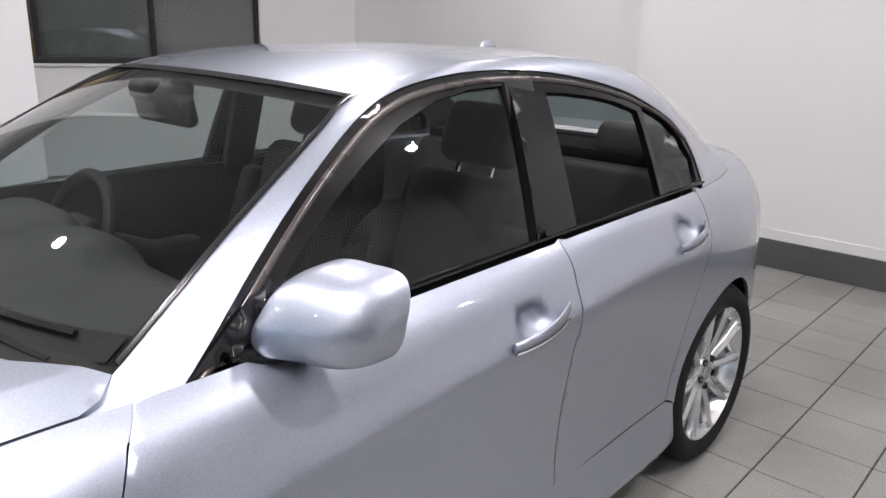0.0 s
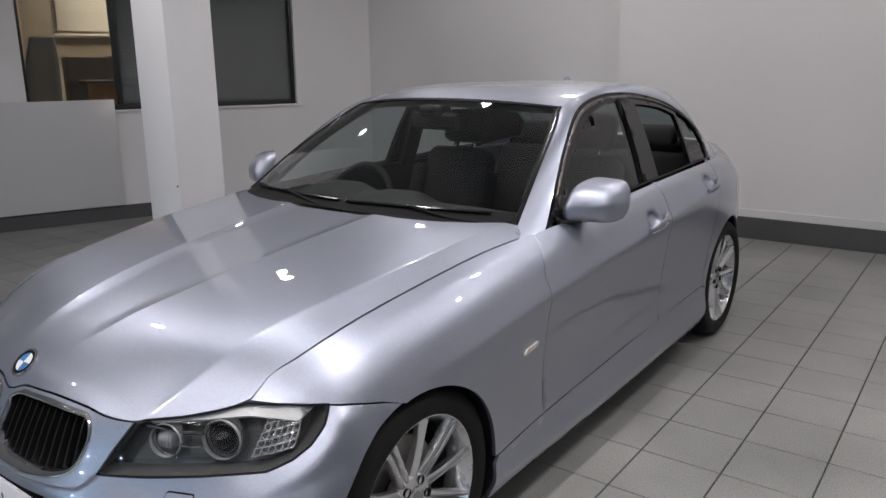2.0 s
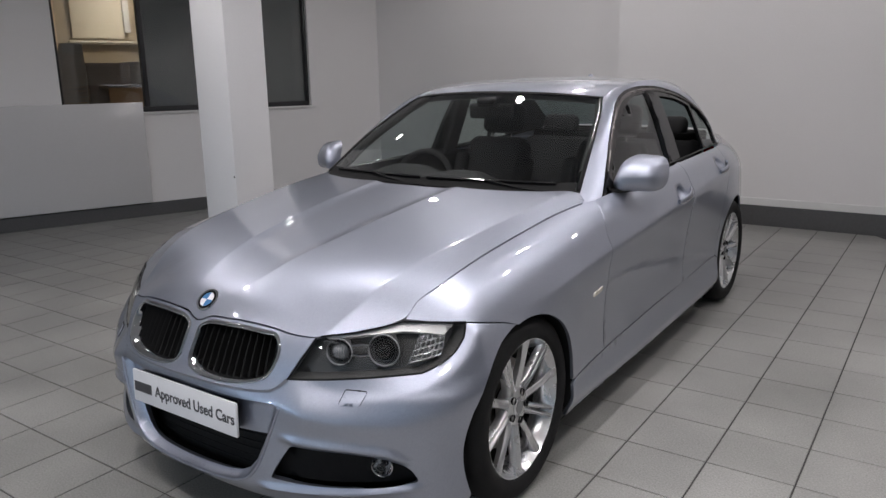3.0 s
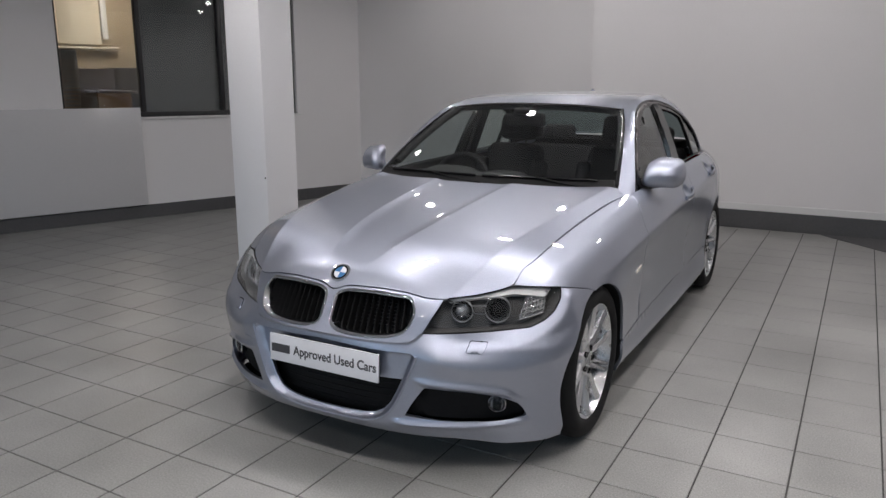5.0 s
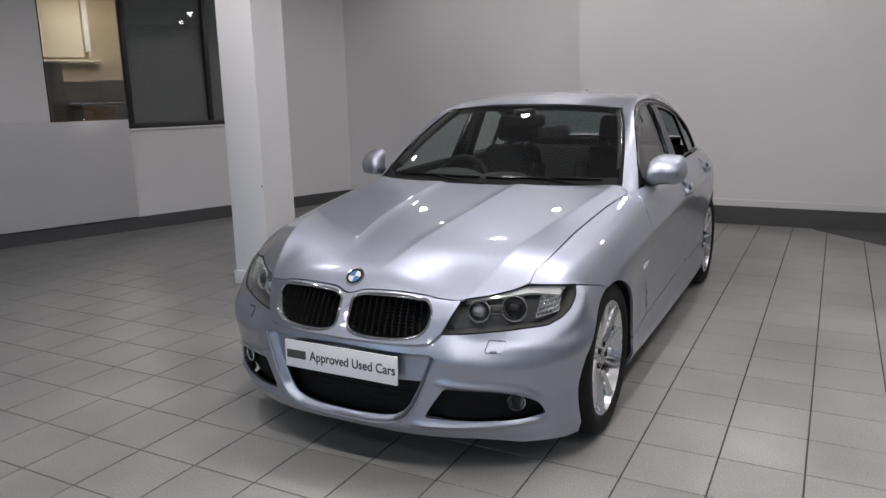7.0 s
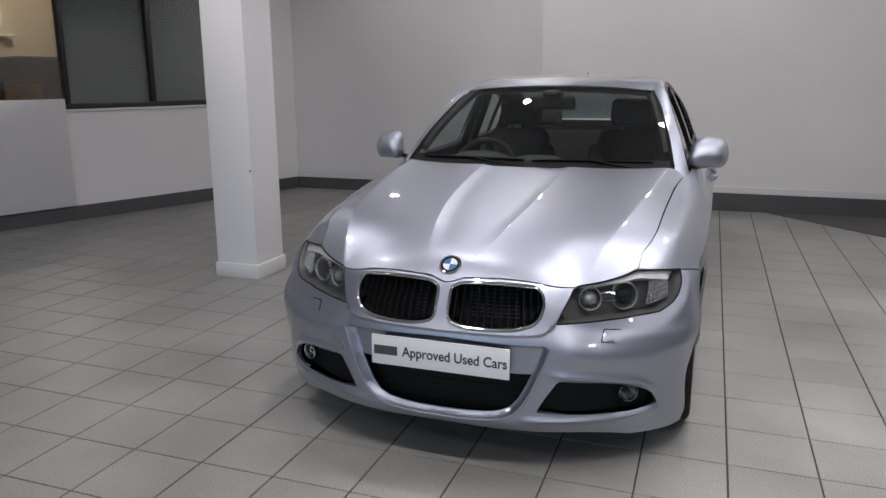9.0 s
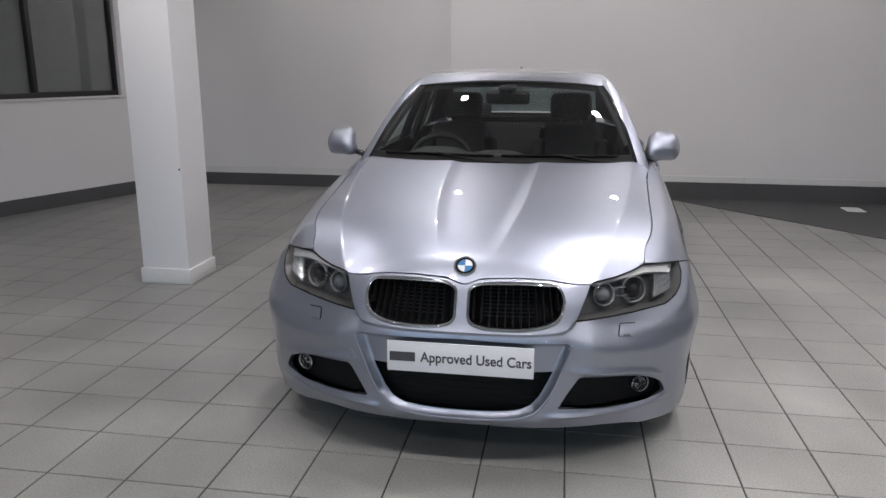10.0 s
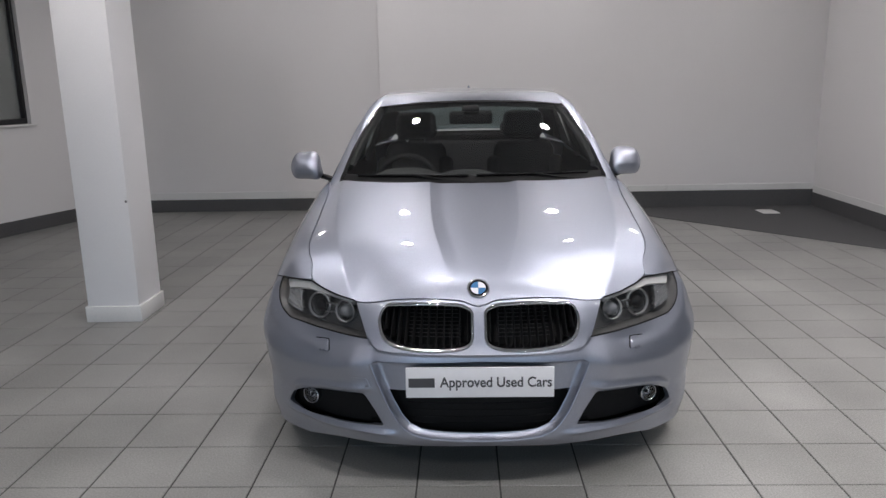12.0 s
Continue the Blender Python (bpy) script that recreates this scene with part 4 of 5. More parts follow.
# raised bead round the plate field
bead_line = smooth_line([(-s, z) for s, z in HEX_SIDE] + [(0, 0.202)] + HEX_SIDE[::-1], 120)
part("plate_field_bead", tube(nose(bead_line[:, 0], bead_line[:, 1], 0.0008), 0.0050, 8), PAINT, nose_ob)

# dark backing behind the openings
ss, zz = np.linspace(-0.98, 0.98, 50), np.linspace(0.19, 0.70, 14)
v = np.vstack([wrap(np.full(14, s), zz, -0.085) for s in ss])
mesh_part("radiator_backing", v, grid_faces(50, 14), MATT, car)


def ring_tube(poly, fn, radius, n=90, steps=8):
    """A bar that runs round an outline on a surface."""
    pts = resample(poly, sum(math.dist(a, b) for a, b in zip(poly, poly[1:] + poly[:1])) / n)
    q = fn(pts[:, 0], pts[:, 1])
    return tube(q, radius, steps, True)


for sg in (1, -1):
    outline = KIDNEY if sg > 0 else minus(KIDNEY)
    # chrome surround: a broad rounded band that stands proud of the nose
    o = resample(outline, 0.012)
    band = []
    for gap, out in ((-0.003, 0.002), (-0.002, 0.013), (0.002, 0.018), (0.007, 0.016), (0.010, 0.008), (0.011, -0.03)):
        q = shrink([tuple(p) for p in o], gap)
        band.append(wrap(q[:, 0], q[:, 1], out))
    n = len(o)
    v = np.vstack(band)
    f = [(r * n + i, r * n + (i + 1) % n, (r + 1) * n + (i + 1) % n, (r + 1) * n + i) for r in range(len(band) - 1) for i in range(n)]
    frame_ob = mesh_part("kidney_grille", v, f, CHROME, car, "chrome-framed radiator grille with black slats")
    for k in range(12):
        s0 = sg * (0.040 + 0.0290 * k)
        zs = np.linspace(0.53, 0.71, 40)
        okz = [z for z in zs if inside(shrink(KIDNEY, 0.006), np.array([[abs(s0), z]]))[0]]
        if len(okz) < 4:
            continue
        zs = np.linspace(okz[0], okz[-1], 12)
        a = wrap(np.full(12, s0), zs, -0.006)
        b = wrap(np.full(12, s0), zs, -0.045)
        bm = bmesh.new()
        rows = []
        for p, q in zip(a, b):
            rows.append([bm.verts.new(t) for t in ((p[0] - 0.0022, p[1] + 0.003, p[2]), (p[0], p[1], p[2]), (p[0] + 0.0022, p[1] + 0.003, p[2]), (q[0] + 0.002, q[1], q[2]), (q[0] - 0.002, q[1], q[2]))])
        for p, q in zip(rows, rows[1:]):
            for i in range(5):
                bm.faces.new((p[i], p[(i + 1) % 5], q[(i + 1) % 5], q[i]))
        part("slat", bm, MATT, frame_ob)
    # horizontal cooler fins seen between the slats
    for k in range(9):
        z = 0.565 + k * 0.0125
        xs = sg * np.linspace(0.075, 0.285, 8)
        p = wrap(xs, np.full(8, z), -0.07)
        part("fin", tube(p, 0.0014, 5), FIN, frame_ob)

# lower grille mesh
bm = bmesh.new()
for k in range(6):
    z = 0.236 + 0.026 * k
    p = wrap(np.linspace(-0.29, 0.29, 14), np.full(14, z), -0.083)
    one = tube(p, 0.0018, 5)
    me = bpy.data.meshes.new("joined")
    one.to_mesh(me)
    one.free()
    bm.from_mesh(me)
    bpy.data.meshes.remove(me)
part("lower_grille", bm, MATT, car, "black lower grille bars")

# fog lamps and pocket backing
for sg in (1, -1):
    bk = POCKET if sg > 0 else minus(POCKET)
    v, f = skin(shrink(bk, -0.006), lambda s, z: wrap(s, z, -0.045), 0.04, rim=0)
    pocket = mesh_part("fog_lamp_pocket", v, f, MATT, car, "dark recessed pocket for the fog lamp")
    c = wrap([sg * 0.700], [0.298], -0.018)[0]
    m = Matrix.Translation(c) @ pose(0, 0, 0, 90, 0, sg * 22) @ Matrix.Scale(0.84, 4)
    part("fog_lamp_ring", lathe([(0.030, -0.03), (0.040, -0.03), (0.041, 0.004), (0.037, 0.008), (0.033, 0.004), (0.030, -0.012)], 28, m), CHROME, pocket)
    part("fog_lamp_bowl", lathe([(0.001, -0.03), (0.006, -0.029), (0.015, -0.026), (0.026, -0.014), (0.032, 0.002)], 28, m), CHROME, pocket)
    part("fog_lamp_bulb", lathe([(0.0005, -0.008), (0.008, -0.010), (0.009, -0.028)], 16, m), MATT, pocket)
    part("fog_lamp_lens", lathe([(0.034, 0.003), (0.024, 0.009), (0.001, 0.012)], 28, m), LENS, pocket).visible_shadow = False
    # washer cover
    w = rounded([(0.580, 0.505), (0.640, 0.500), (0.664, 0.536), (0.600, 0.541)], 0.006)
    v, f = skin(w if sg > 0 else minus(w), lambda s, z: nose(s, z, 0.0065), 0.012, rim=0.008)
    cover = mesh_part("headlight_washer_cover", v, f, PAINT, car)
    # A larger dark sheet beneath paints the shade in the cover's shut gap.
    v, f = skin(shrink(w if sg > 0 else minus(w), -0.0018), lambda s, z: nose(s, z, 0.0022), 0.012, rim=0.006)
    mesh_part("cover_gap_shade", v, f, MATT, cover)
    if sg < 0:
        w = rounded([(-0.452, 0.398), (-0.396, 0.397), (-0.412, 0.428), (-0.470, 0.428)], 0.005)
        v, f = skin(w[::-1] if np.cross(np.subtract(w[6], w[0]), np.subtract(w[12], w[6])) < 0 else w, lambda s, z: nose(s, z, 0.0025), 0.012, rim=0.004)
        mesh_part("tow_hook_cover", v, f, PAINT, car)


# headlights
def headlight(sg):
    poly = HEADLIGHT[::-1] if sg > 0 else [(-s, z) for s, z in HEADLIGHT]
    v, f = skin(poly, lambda s, z: wrap(s, z, -0.062), 0.03, rim=0)
    unit = mesh_part("headlight", v, f, HOUSING, car, "clear headlight with twin round projectors")
    # side walls of the bowl
    o = resample(poly, 0.02)
    a, b = wrap(o[:, 0], o[:, 1], -0.002), wrap(o[:, 0], o[:, 1], -0.064)
    n = len(o)
    mesh_part("bowl_wall", np.vstack([a, b]), [(i, (i + 1) % n, n + (i + 1) % n, n + i) for i in range(n)], HOUSING, unit)
    v, f = skin(poly, lambda s, z: wrap(s, z, 0.001), 0.02, rim=0, gap=0.002)
    mesh_part("lens_cover", v, f, LENS, unit).visible_shadow = False
    # silver brow under the upper edge
    brow = [(0.520, 0.681), (0.620, 0.688), (0.70, 0.699), (0.775, 0.713), (0.90, 0.708), (0.985, 0.700), (0.93, 0.676), (0.86, 0.684), (0.78, 0.690), (0.66, 0.681), (0.54, 0.672)]
    brow = brow[::-1] if sg > 0 else [(-s, z) for s, z in brow]
    v, f = skin(brow, lambda s, z: wrap(s, z, -0.012), 0.02, rim=0.02)
    mesh_part("brow", v, f, BROW, unit, "pale grey brow above the projectors")
    for s0, z0, r, deep in ((0.572, 0.632, 0.041, -0.030), (0.712, 0.634, 0.049, -0.034)):
        c = wrap([sg * s0], [z0], deep)[0]
        m = Matrix.Translation(c) @ pose(0, 0, 0, 82, 0, sg * 24)
        part("projector_shroud", lathe([(r * 0.99, -0.035), (r * 1.10, -0.030), (r * 1.09, -0.004), (r * 1.03, 0.002)], 40, m), REFLECTOR, unit)
        ring = part("projector_ring", lathe([(r * 0.92, -0.004), (r * 0.94, 0.005), (r * 0.97, 0.007), (r * 1.01, 0.004), (r * 1.02, -0.006)], 40, m), HALO, unit, "frosted light ring round the lens")
        part("projector_bowl", lathe([(r * 0.60, -0.030), (r * 0.66, -0.026), (r * 0.76, -0.020), (r * 0.90, -0.003)], 40, m), REFLECTOR, unit)
        part("projector_collar", lathe([(r * 0.58, -0.030), (r * 0.66, -0.016), (r * 0.69, -0.012), (r * 0.66, -0.010), (r * 0.60, -0.014)], 40, m), REFLECTOR, unit)
        part("projector_lens", lathe([(r * 0.60, -0.016), (r * 0.55, -0.004), (r * 0.40, 0.006), (r * 0.2, 0.011), (0.0004, 0.0125)], 40, m), BLACK if s0 > 0.65 else SMOKE, unit, "bulging dark glass lens" if s0 > 0.65 else "clear fluted lens")
        if s0 < 0.65:
            for k in range(5):
                part("flute", tube([m @ Vector((r * (-0.36 + 0.18 * k), r * y, 0.012 - 0.012 * (y * y + (-0.36 + 0.18 * k) ** 2) / 0.3)) for y in np.linspace(-0.38, 0.38, 6)], 0.0012, 5), HALO, unit)
    # bright trim that runs from the inner corner to the projectors and between them
    for run_s, run_z, thick in (([0.520, 0.545, 0.575], [0.664, 0.662, 0.658], 0.0028), ([0.610, 0.640, 0.668], [0.650, 0.652, 0.650], 0.0050), ([0.612, 0.640, 0.666], [0.628, 0.624, 0.626], 0.0040)):
        part("bright_trim", tube(wrap(sg * np.array(run_s), np.array(run_z), -0.020), thick, 8), CHROME, unit)
    # indicator: rows of small reflector cells behind a fine grid
    cell = lambda i, j: (0.790 + 0.0200 * i + 0.010 * j, 0.602 + 0.0170 * j + 0.0030 * i)
    for i in range(6):
        for j in range(5):
            s0, z0 = cell(i + 0.5, j + 0.5)
            c = wrap([sg * s0], [z0], -0.024)[0]
            m = Matrix.Translation(c) @ pose(0, 0, 0, 86, 0, sg * 40)
            part("indicator_cell", lathe([(0.0095, -0.016), (0.0098, 0.000), (0.0075, -0.001), (0.0055, -0.006), (0.0030, -0.008), (0.0005, -0.004)], 8, m), REFLECTOR, unit)
    for i in range(7):
        q = np.array([cell(i, j) for j in np.linspace(0, 5, 8)])
        part("indicator_rib", tube(wrap(sg * q[:, 0], q[:, 1], -0.021), 0.0012, 5), HALO, unit)
    for j in range(6):
        q = np.array([cell(i, j) for i in np.linspace(0, 6, 8)])
        part("indicator_rib", tube(wrap(sg * q[:, 0], q[:, 1], -0.021), 0.0012, 5), HALO, unit)
    part("lens_seal", ring_tube([tuple(p) for p in poly], lambda s, z: wrap(s, z, -0.001), 0.0032, 110, 6), MATT, unit, "thin black seal round the lens")
    return unit


for sg in (1, -1):
    headlight(sg)

# side repeater on the wing
rep = rounded([(SY(1.285), 0.601), (SY(1.368), 0.609), (SY(1.378), 0.625), (SY(1.295), 0.618)], 0.008)
v, f = skin(rep, lambda s, z: wrap(s, z, 0.006), 0.01, rim=0.008)
both("side_indicator", v, f, REPEATER, "clear side indicator lens")

# bonnet
lip = smooth_line([(0.0, 0.6825), (0.025, 0.6875), (0.055, 0.6985), (0.10, 0.7028), (0.20, 0.7055), (0.278, 0.7030), (0.345, 0.6975), (0.406, 0.6875), (0.454, 0.6825), (0.50, 0.6805), (0.598, 0.6875), (0.686, 0.7000), (0.740, 0.7110), (0.784, 0.724)], 40)
FRONT_RIM = wrap(lip[:, 0], lip[:, 1] + 0.002, -0.001 + 0.0115 * np.clip((0.53 - lip[:, 0]) / 0.03, 0, 1))
RIBS = []
for off in (-0.02, -0.01, -0.004, 0.0, 0.004, 0.010, 0.02):
    ys = np.linspace(0.22, 1.46, 70)
    for line in (fold_x(ys) + off, rib_x(ys) + off):
        RIBS += [[(sg * x, y) for x, y in zip(line, ys)] for sg in (1, -1)]
run = np.array(NOTCH[1:] + top_edge(0.90, SY(1.455), 26, 0.001))
SIDE_RIM = wrap(run[:, 0], run[:, 1]) - (0.0006, 0, 0)
REAR_EDGE = [(0.737, 1.490), (0.705, 1.522), (0.66, 1.487), (0.58, 1.428), (0.46, 1.378), (0.32, 1.348), (0.16, 1.336), (0.0, 1.333)]
RIM = np.vstack([FRONT_RIM, SIDE_RIM])
side = [tuple(q[:2]) for q in RIM] + REAR_EDGE
bonnet = side + [(-x, y) for x, y in side[::-1]][1:-1]
RIM_OFF = RIM[:, 2] - hood_z(RIM[:, 0], RIM[:, 1])


def bonnet_skin(x, y):
    """Crowned sheet whose rim meets the wings, lamps and grille."""
    z = hood_z(x, y)
    far = np.hypot(np.abs(x)[:, None] - RIM[None, :, 0], y[:, None] - RIM[None, :, 1])
    w = np.exp(-((far - far.min(1)[:, None]) / (0.03 + 0.6 * far.min(1)[:, None])) ** 2)
    near_off = (w * RIM_OFF).sum(1) / w.sum(1)
    d = far.min(1)
    reach = 0.10 + 2.6 * np.abs(near_off)
    return np.stack([x, y, z + near_off * np.exp(-(d / reach) ** 2)], 1)


v, f = skin(bonnet, bonnet_skin, 0.02, rim=0.014, paths=RIBS)
mesh_part("bonnet", v, f, PAINT, car, "creased metallic bonnet")

# round badge, drawn as plain colours
by = 0.207
low, bz, top_z = (float(bonnet_skin(np.array([0.0]), np.array([by + d]))[0][2]) for d in (-0.028, 0.0, 0.028))
lean = math.degrees(math.atan2(top_z - low, 0.056))
tilt = Matrix.Translation((0, by, (low + top_z) / 2)) @ pose(0, 0, 0, lean) @ Matrix.Translation((0, 0, 0.002))
badge = part("badge", lathe([(0.0005, 0.001), (0.030, 0.001), (0.030, 0.004), (0.0345, 0.0050), (0.0385, 0.0062), (0.041, 0.003), (0.041, -0.006)], 40, tilt), CHROME, car, "round blue and white badge in a chrome ring")
part("badge_ring", lathe([(0.0275, 0.0015), (0.0275, 0.0050), (0.0340, 0.0052), (0.0340, 0.0015)], 40, tilt), BLACK, badge)
for k in range(4):
    bm = bmesh.new()
    c = bm.verts.new((0, 0, 0.0055))
    rim_v = [bm.verts.new((0.0265 * math.cos(a), 0.0265 * math.sin(a), 0.0048)) for a in np.linspace(k * math.pi / 2, (k + 1) * math.pi / 2, 9)]
    for a, b in zip(rim_v, rim_v[1:]):
        bm.faces.new((c, a, b))
    bmesh.ops.transform(bm, matrix=tilt, verts=bm.verts)
    part("badge_quarter", bm, BLUE if k % 2 else WHITE, badge)


# ---- number plate ----
def writing(text, size, mat, m, parent, name="lettering"):
    cu = bpy.data.curves.new(name, "FONT")
    cu.body, cu.size, cu.extrude, cu.align_x, cu.align_y = text, size, 0.0006, "LEFT", "CENTER"
    cu.offset = 0.0009                               # a bolder stroke
    tmp = bpy.data.objects.new(name, cu)
    scene.collection.objects.link(tmp)
    bpy.context.view_layer.update()
    me = bpy.data.meshes.new_from_object(tmp.evaluated_get(bpy.context.evaluated_depsgraph_get()))
    bpy.data.objects.remove(tmp)
    xs = [q.co.x for q in me.vertices]
    me.transform(m @ Matrix.Translation((-min(xs), 0, 0)))
    me.materials.clear()
    me.materials.append(mat)
    ob = new(name, me)
    ob.parent = parent
    return ob, max(xs) - min(xs)


PLATE_M = Matrix.Translation((0, 0.074, 0.432)) @ pose(0, 0, 0, 88, 0, 0)
plate = part("number_plate", box(-0.26, 0.26, -0.0555, 0.0555, -0.006, 0.004, 0.003, m=PLATE_M), PLATE, car, "white show plate with grey lettering")
word, wide = writing("Approved Used Cars", 0.0515, INK, PLATE_M @ Matrix.Translation((-0.145, 0.0, 0.0046)) @ Matrix.Diagonal((1.0, 1, 1, 1)), plate)
word.data.transform(PLATE_M @ Matrix.Translation((-0.140, 0, 0)) @ Matrix.Diagonal((0.392 / wide, 1, 1, 1)) @ Matrix.Translation((0.145, 0, 0)) @ PLATE_M.inverted())
part("plain_mark", box(-0.250, -0.158, -0.017, 0.017, 0.0042, 0.0052, 0.0, m=PLATE_M), INK, plate, smooth=False)
part("plate_holder", box(-0.235, 0.235, -0.05, 0.05, -0.03, -0.0065, 0.004, m=PLATE_M), BLACK, car)


# ---- cabin: side glass surface, pillars, roof ----
def glass_x(y, z):
    return np.interp(z, [0.85, 0.93, 0.98, 1.10, 1.20, 1.30, 1.345, 1.42], [0.785, 0.760, 0.742, 0.696, 0.653, 0.603, 0.578, 0.53])


def side_glass(y, z, out=0.0):
    y, z = np.atleast_1d(np.asarray(y, float)), np.atleast_1d(np.asarray(z, float))
    return np.stack([glass_x(y, z) + out * 0.92, y, z + out * 0.38], 1)


EDGE_A = [(0.728, 1.462, 0.926), (0.700, 1.537, 0.962), (0.664, 1.70, 1.075), (0.621, 1.87, 1.180), (0.574, 2.03, 1.270), (0.540, 2.13, 1.318),
          (0.535, 2.30, 1.360), (0.540, 2.50, 1.384), (0.542, 2.75, 1.393), (0.542, 3.00, 1.384), (0.542, 3.20, 1.358),
          (0.547, 3.33, 1.327), (0.556, 3.50, 1.258), (0.572, 3.68, 1.158), (0.592, 3.84, 1.055)]
EDGE_B = [(1.500, 0.880), (1.580, 0.915), (1.715, 1.028), (1.86, 1.146), (2.02, 1.252), (2.15, 1.314), (2.30, 1.346), (2.50, 1.361), (2.76, 1.353), (3.00, 1.320), (3.15, 1.283), (3.29, 1.226), (3.385, 1.158), (3.428, 1.075), (3.440, 1.000)]
N = 60
ta = np.linspace(0, 1, len(EDGE_A))
fine = np.linspace(0, 1, N)
A = spline(ta, EDGE_A, fine)
b2 = spline(ta, EDGE_B, fine)
B = side_glass(b2[:, 0], b2[:, 1], 0.008)
rows = []
M = 9
for k in range(M):
    u = k / (M - 1)
    p = A * (1 - u) + B * u
    chord = B - A
    along = np.gradient(A, axis=0)
    nrm = np.cross(chord, along)
    nrm /= np.linalg.norm(nrm, axis=1)[:, None]
    nrm *= np.sign(nrm[:, [2]] + 1e-9)
    rows.append(p + nrm * (4 * u * (1 - u)) * (0.006 * np.linalg.norm(chord, axis=1)[:, None] / 0.10).clip(0, 0.009))
v = np.stack(rows, 1).reshape(-1, 3)
rail_lining = v
f = [q[::-1] for q in grid_faces(N, M)]
both("roof_rail", v, f, PAINT)
# filler between the rear pillar's foot and the quarter panel
n = 12
foot = np.linspace(0, 1, n)[:, None] * (A[-1] - B[-1]) + B[-1]
s_run = np.linspace(SY(3.44), SY(3.92), n)
top = wrap(s_run, np.array([float(z_top(s)) for s in s_run]) - 0.002)
v = np.stack([foot, foot * 0.5 + top * 0.5 + (0, 0, 0.006), top], 1).reshape(-1, 3)
both("rear_pillar_foot", v, [q[::-1] for q in grid_faces(n, 3)], PAINT)


def sheet(edge, centre, n_along, n_across, power=2.2):
    """A crowned sheet between the two edges."""
    te = np.linspace(0, 1, len(edge))
    e = spline(te, np.array(edge), np.linspace(0, 1, n_along)) if len(edge) > 2 else np.array([np.array(edge[0]) * (1 - t) + np.array(edge[1]) * t for t in np.linspace(0, 1, n_along)])
    c = spline(np.linspace(0, 1, len(centre)), np.array(centre), np.linspace(0, 1, n_along))
    out = []
    for p, q in zip(e, c):
        for u in np.linspace(-1, 1, n_across):
            w = 1 - abs(u) ** power
            out.append((p[0] * u, p[1] + (q[0] - p[1]) * w, p[2] + (q[1] - p[2]) * w))
    return np.array(out), [g[::-1] for g in grid_faces(n_along, n_across)]


a_idx = lambda i, j: [tuple(q) for q in spline(ta, EDGE_A, np.linspace((i + 1) / 14, (j + 1) / 14, 15))]
ROOF_MID = [(2.035, 1.348), (2.30, 1.389), (2.60, 1.410), (2.90, 1.414), (3.15, 1.400), (3.285, 1.380)]
v, f = sheet(a_idx(4, 9.4), ROOF_MID, 30, 41, 2.4)
mesh_part("roof", v, f, PAINT, car)
v2 = v * (0.985, 1, 1) - (0, 0, 0.035)
mesh_part("headliner", v2, [q[::-1] for q in f], LINER, car)
SCREEN_MID = [(1.372, 0.962), (1.60, 1.105), (1.83, 1.244), (2.028, 1.349)]
v, f = sheet(a_idx(0, 4), SCREEN_MID, 24, 31, 2.2)
windscreen = mesh_part("windscreen", v, f, GLASS, car, "raked clear windscreen")
windscreen.visible_shadow = False
REAR_MID = [(3.292, 1.377), (3.48, 1.318), (3.70, 1.200), (3.90, 1.072)]
v, f = sheet(a_idx(9.4, 13), REAR_MID, 20, 25, 2.2)
mesh_part("rear_screen", v, [q[::-1] for q in f], DARKGLASS, car).visible_shadow = False


def band(edge_pts, width, lift, mat, name, inward):
    """A flat strip that follows a line, drawn inward over the glass."""
    p = np.array(edge_pts)
    q = p + np.array(inward) * width
    v = np.stack([p + (0, 0, lift), q + (0, 0, lift), q - (0, 0, 0.004)], 1).reshape(-1, 3)
    return v, [g for g in grid_faces(len(p), 3)]


# black edging round the windscreen
te = np.array(a_idx(0, 4))
inn = te * (0.975, 1, 1)
out_v = np.stack([te + (0.002, -0.002, 0.003), te * 0.5 + inn * 0.5 + (0, -0.002, 0.006), inn + (0, -0.001, 0.003)], 1).reshape(-1, 3)
both("windscreen_seal", out_v, [g for g in grid_faces(len(te), 3)], BLACK)
hv, hf = sheet(a_idx(3.90, 4.02), [(2.012, 1.3405), (2.020, 1.345), (2.030, 1.350)], 5, 41, 2.3)
mesh_part("header_seal", hv + (0, -0.001, 0.002), hf, MATT, car)

# cowl and wipers below the screen
n = 31
xs = np.linspace(-0.70, 0.70, n)
back_y = np.interp(np.abs(xs), [0, 0.16, 0.32, 0.46, 0.58, 0.65, 0.70], [1.333, 1.336, 1.348, 1.375, 1.418, 1.452, 1.488])
cv = []
for x, y in zip(xs, back_y):
    zc = float(hood_z(x, y)) - 0.018
    cv += [(x, y - 0.03, zc - 0.01), (x, y + 0.015, zc), (x, y + 0.06, zc + 0.016), (x, y + 0.12, zc + 0.038)]
mesh_part("cowl", np.array(cv), [g[::-1] for g in grid_faces(n, 4)], MATT, car, "black plastic cowl below the windscreen")


def on_screen(x, t, lift=0.012):
    """A point on the windscreen, t from foot to head."""
    e = spline(np.linspace(0, 1, 5), np.array(EDGE_A[1:6]), np.array([t]))[0]
    c = spline(np.linspace(0, 1, 4), np.array(SCREEN_MID), np.array([t]))[0]
    w = 1 - abs(x / e[0]) ** 2.2
    return np.array((x, e[1] + (c[0] - e[1]) * w - 0.5 * lift, e[2] + (c[1] - e[2]) * w + 0.86 * lift))


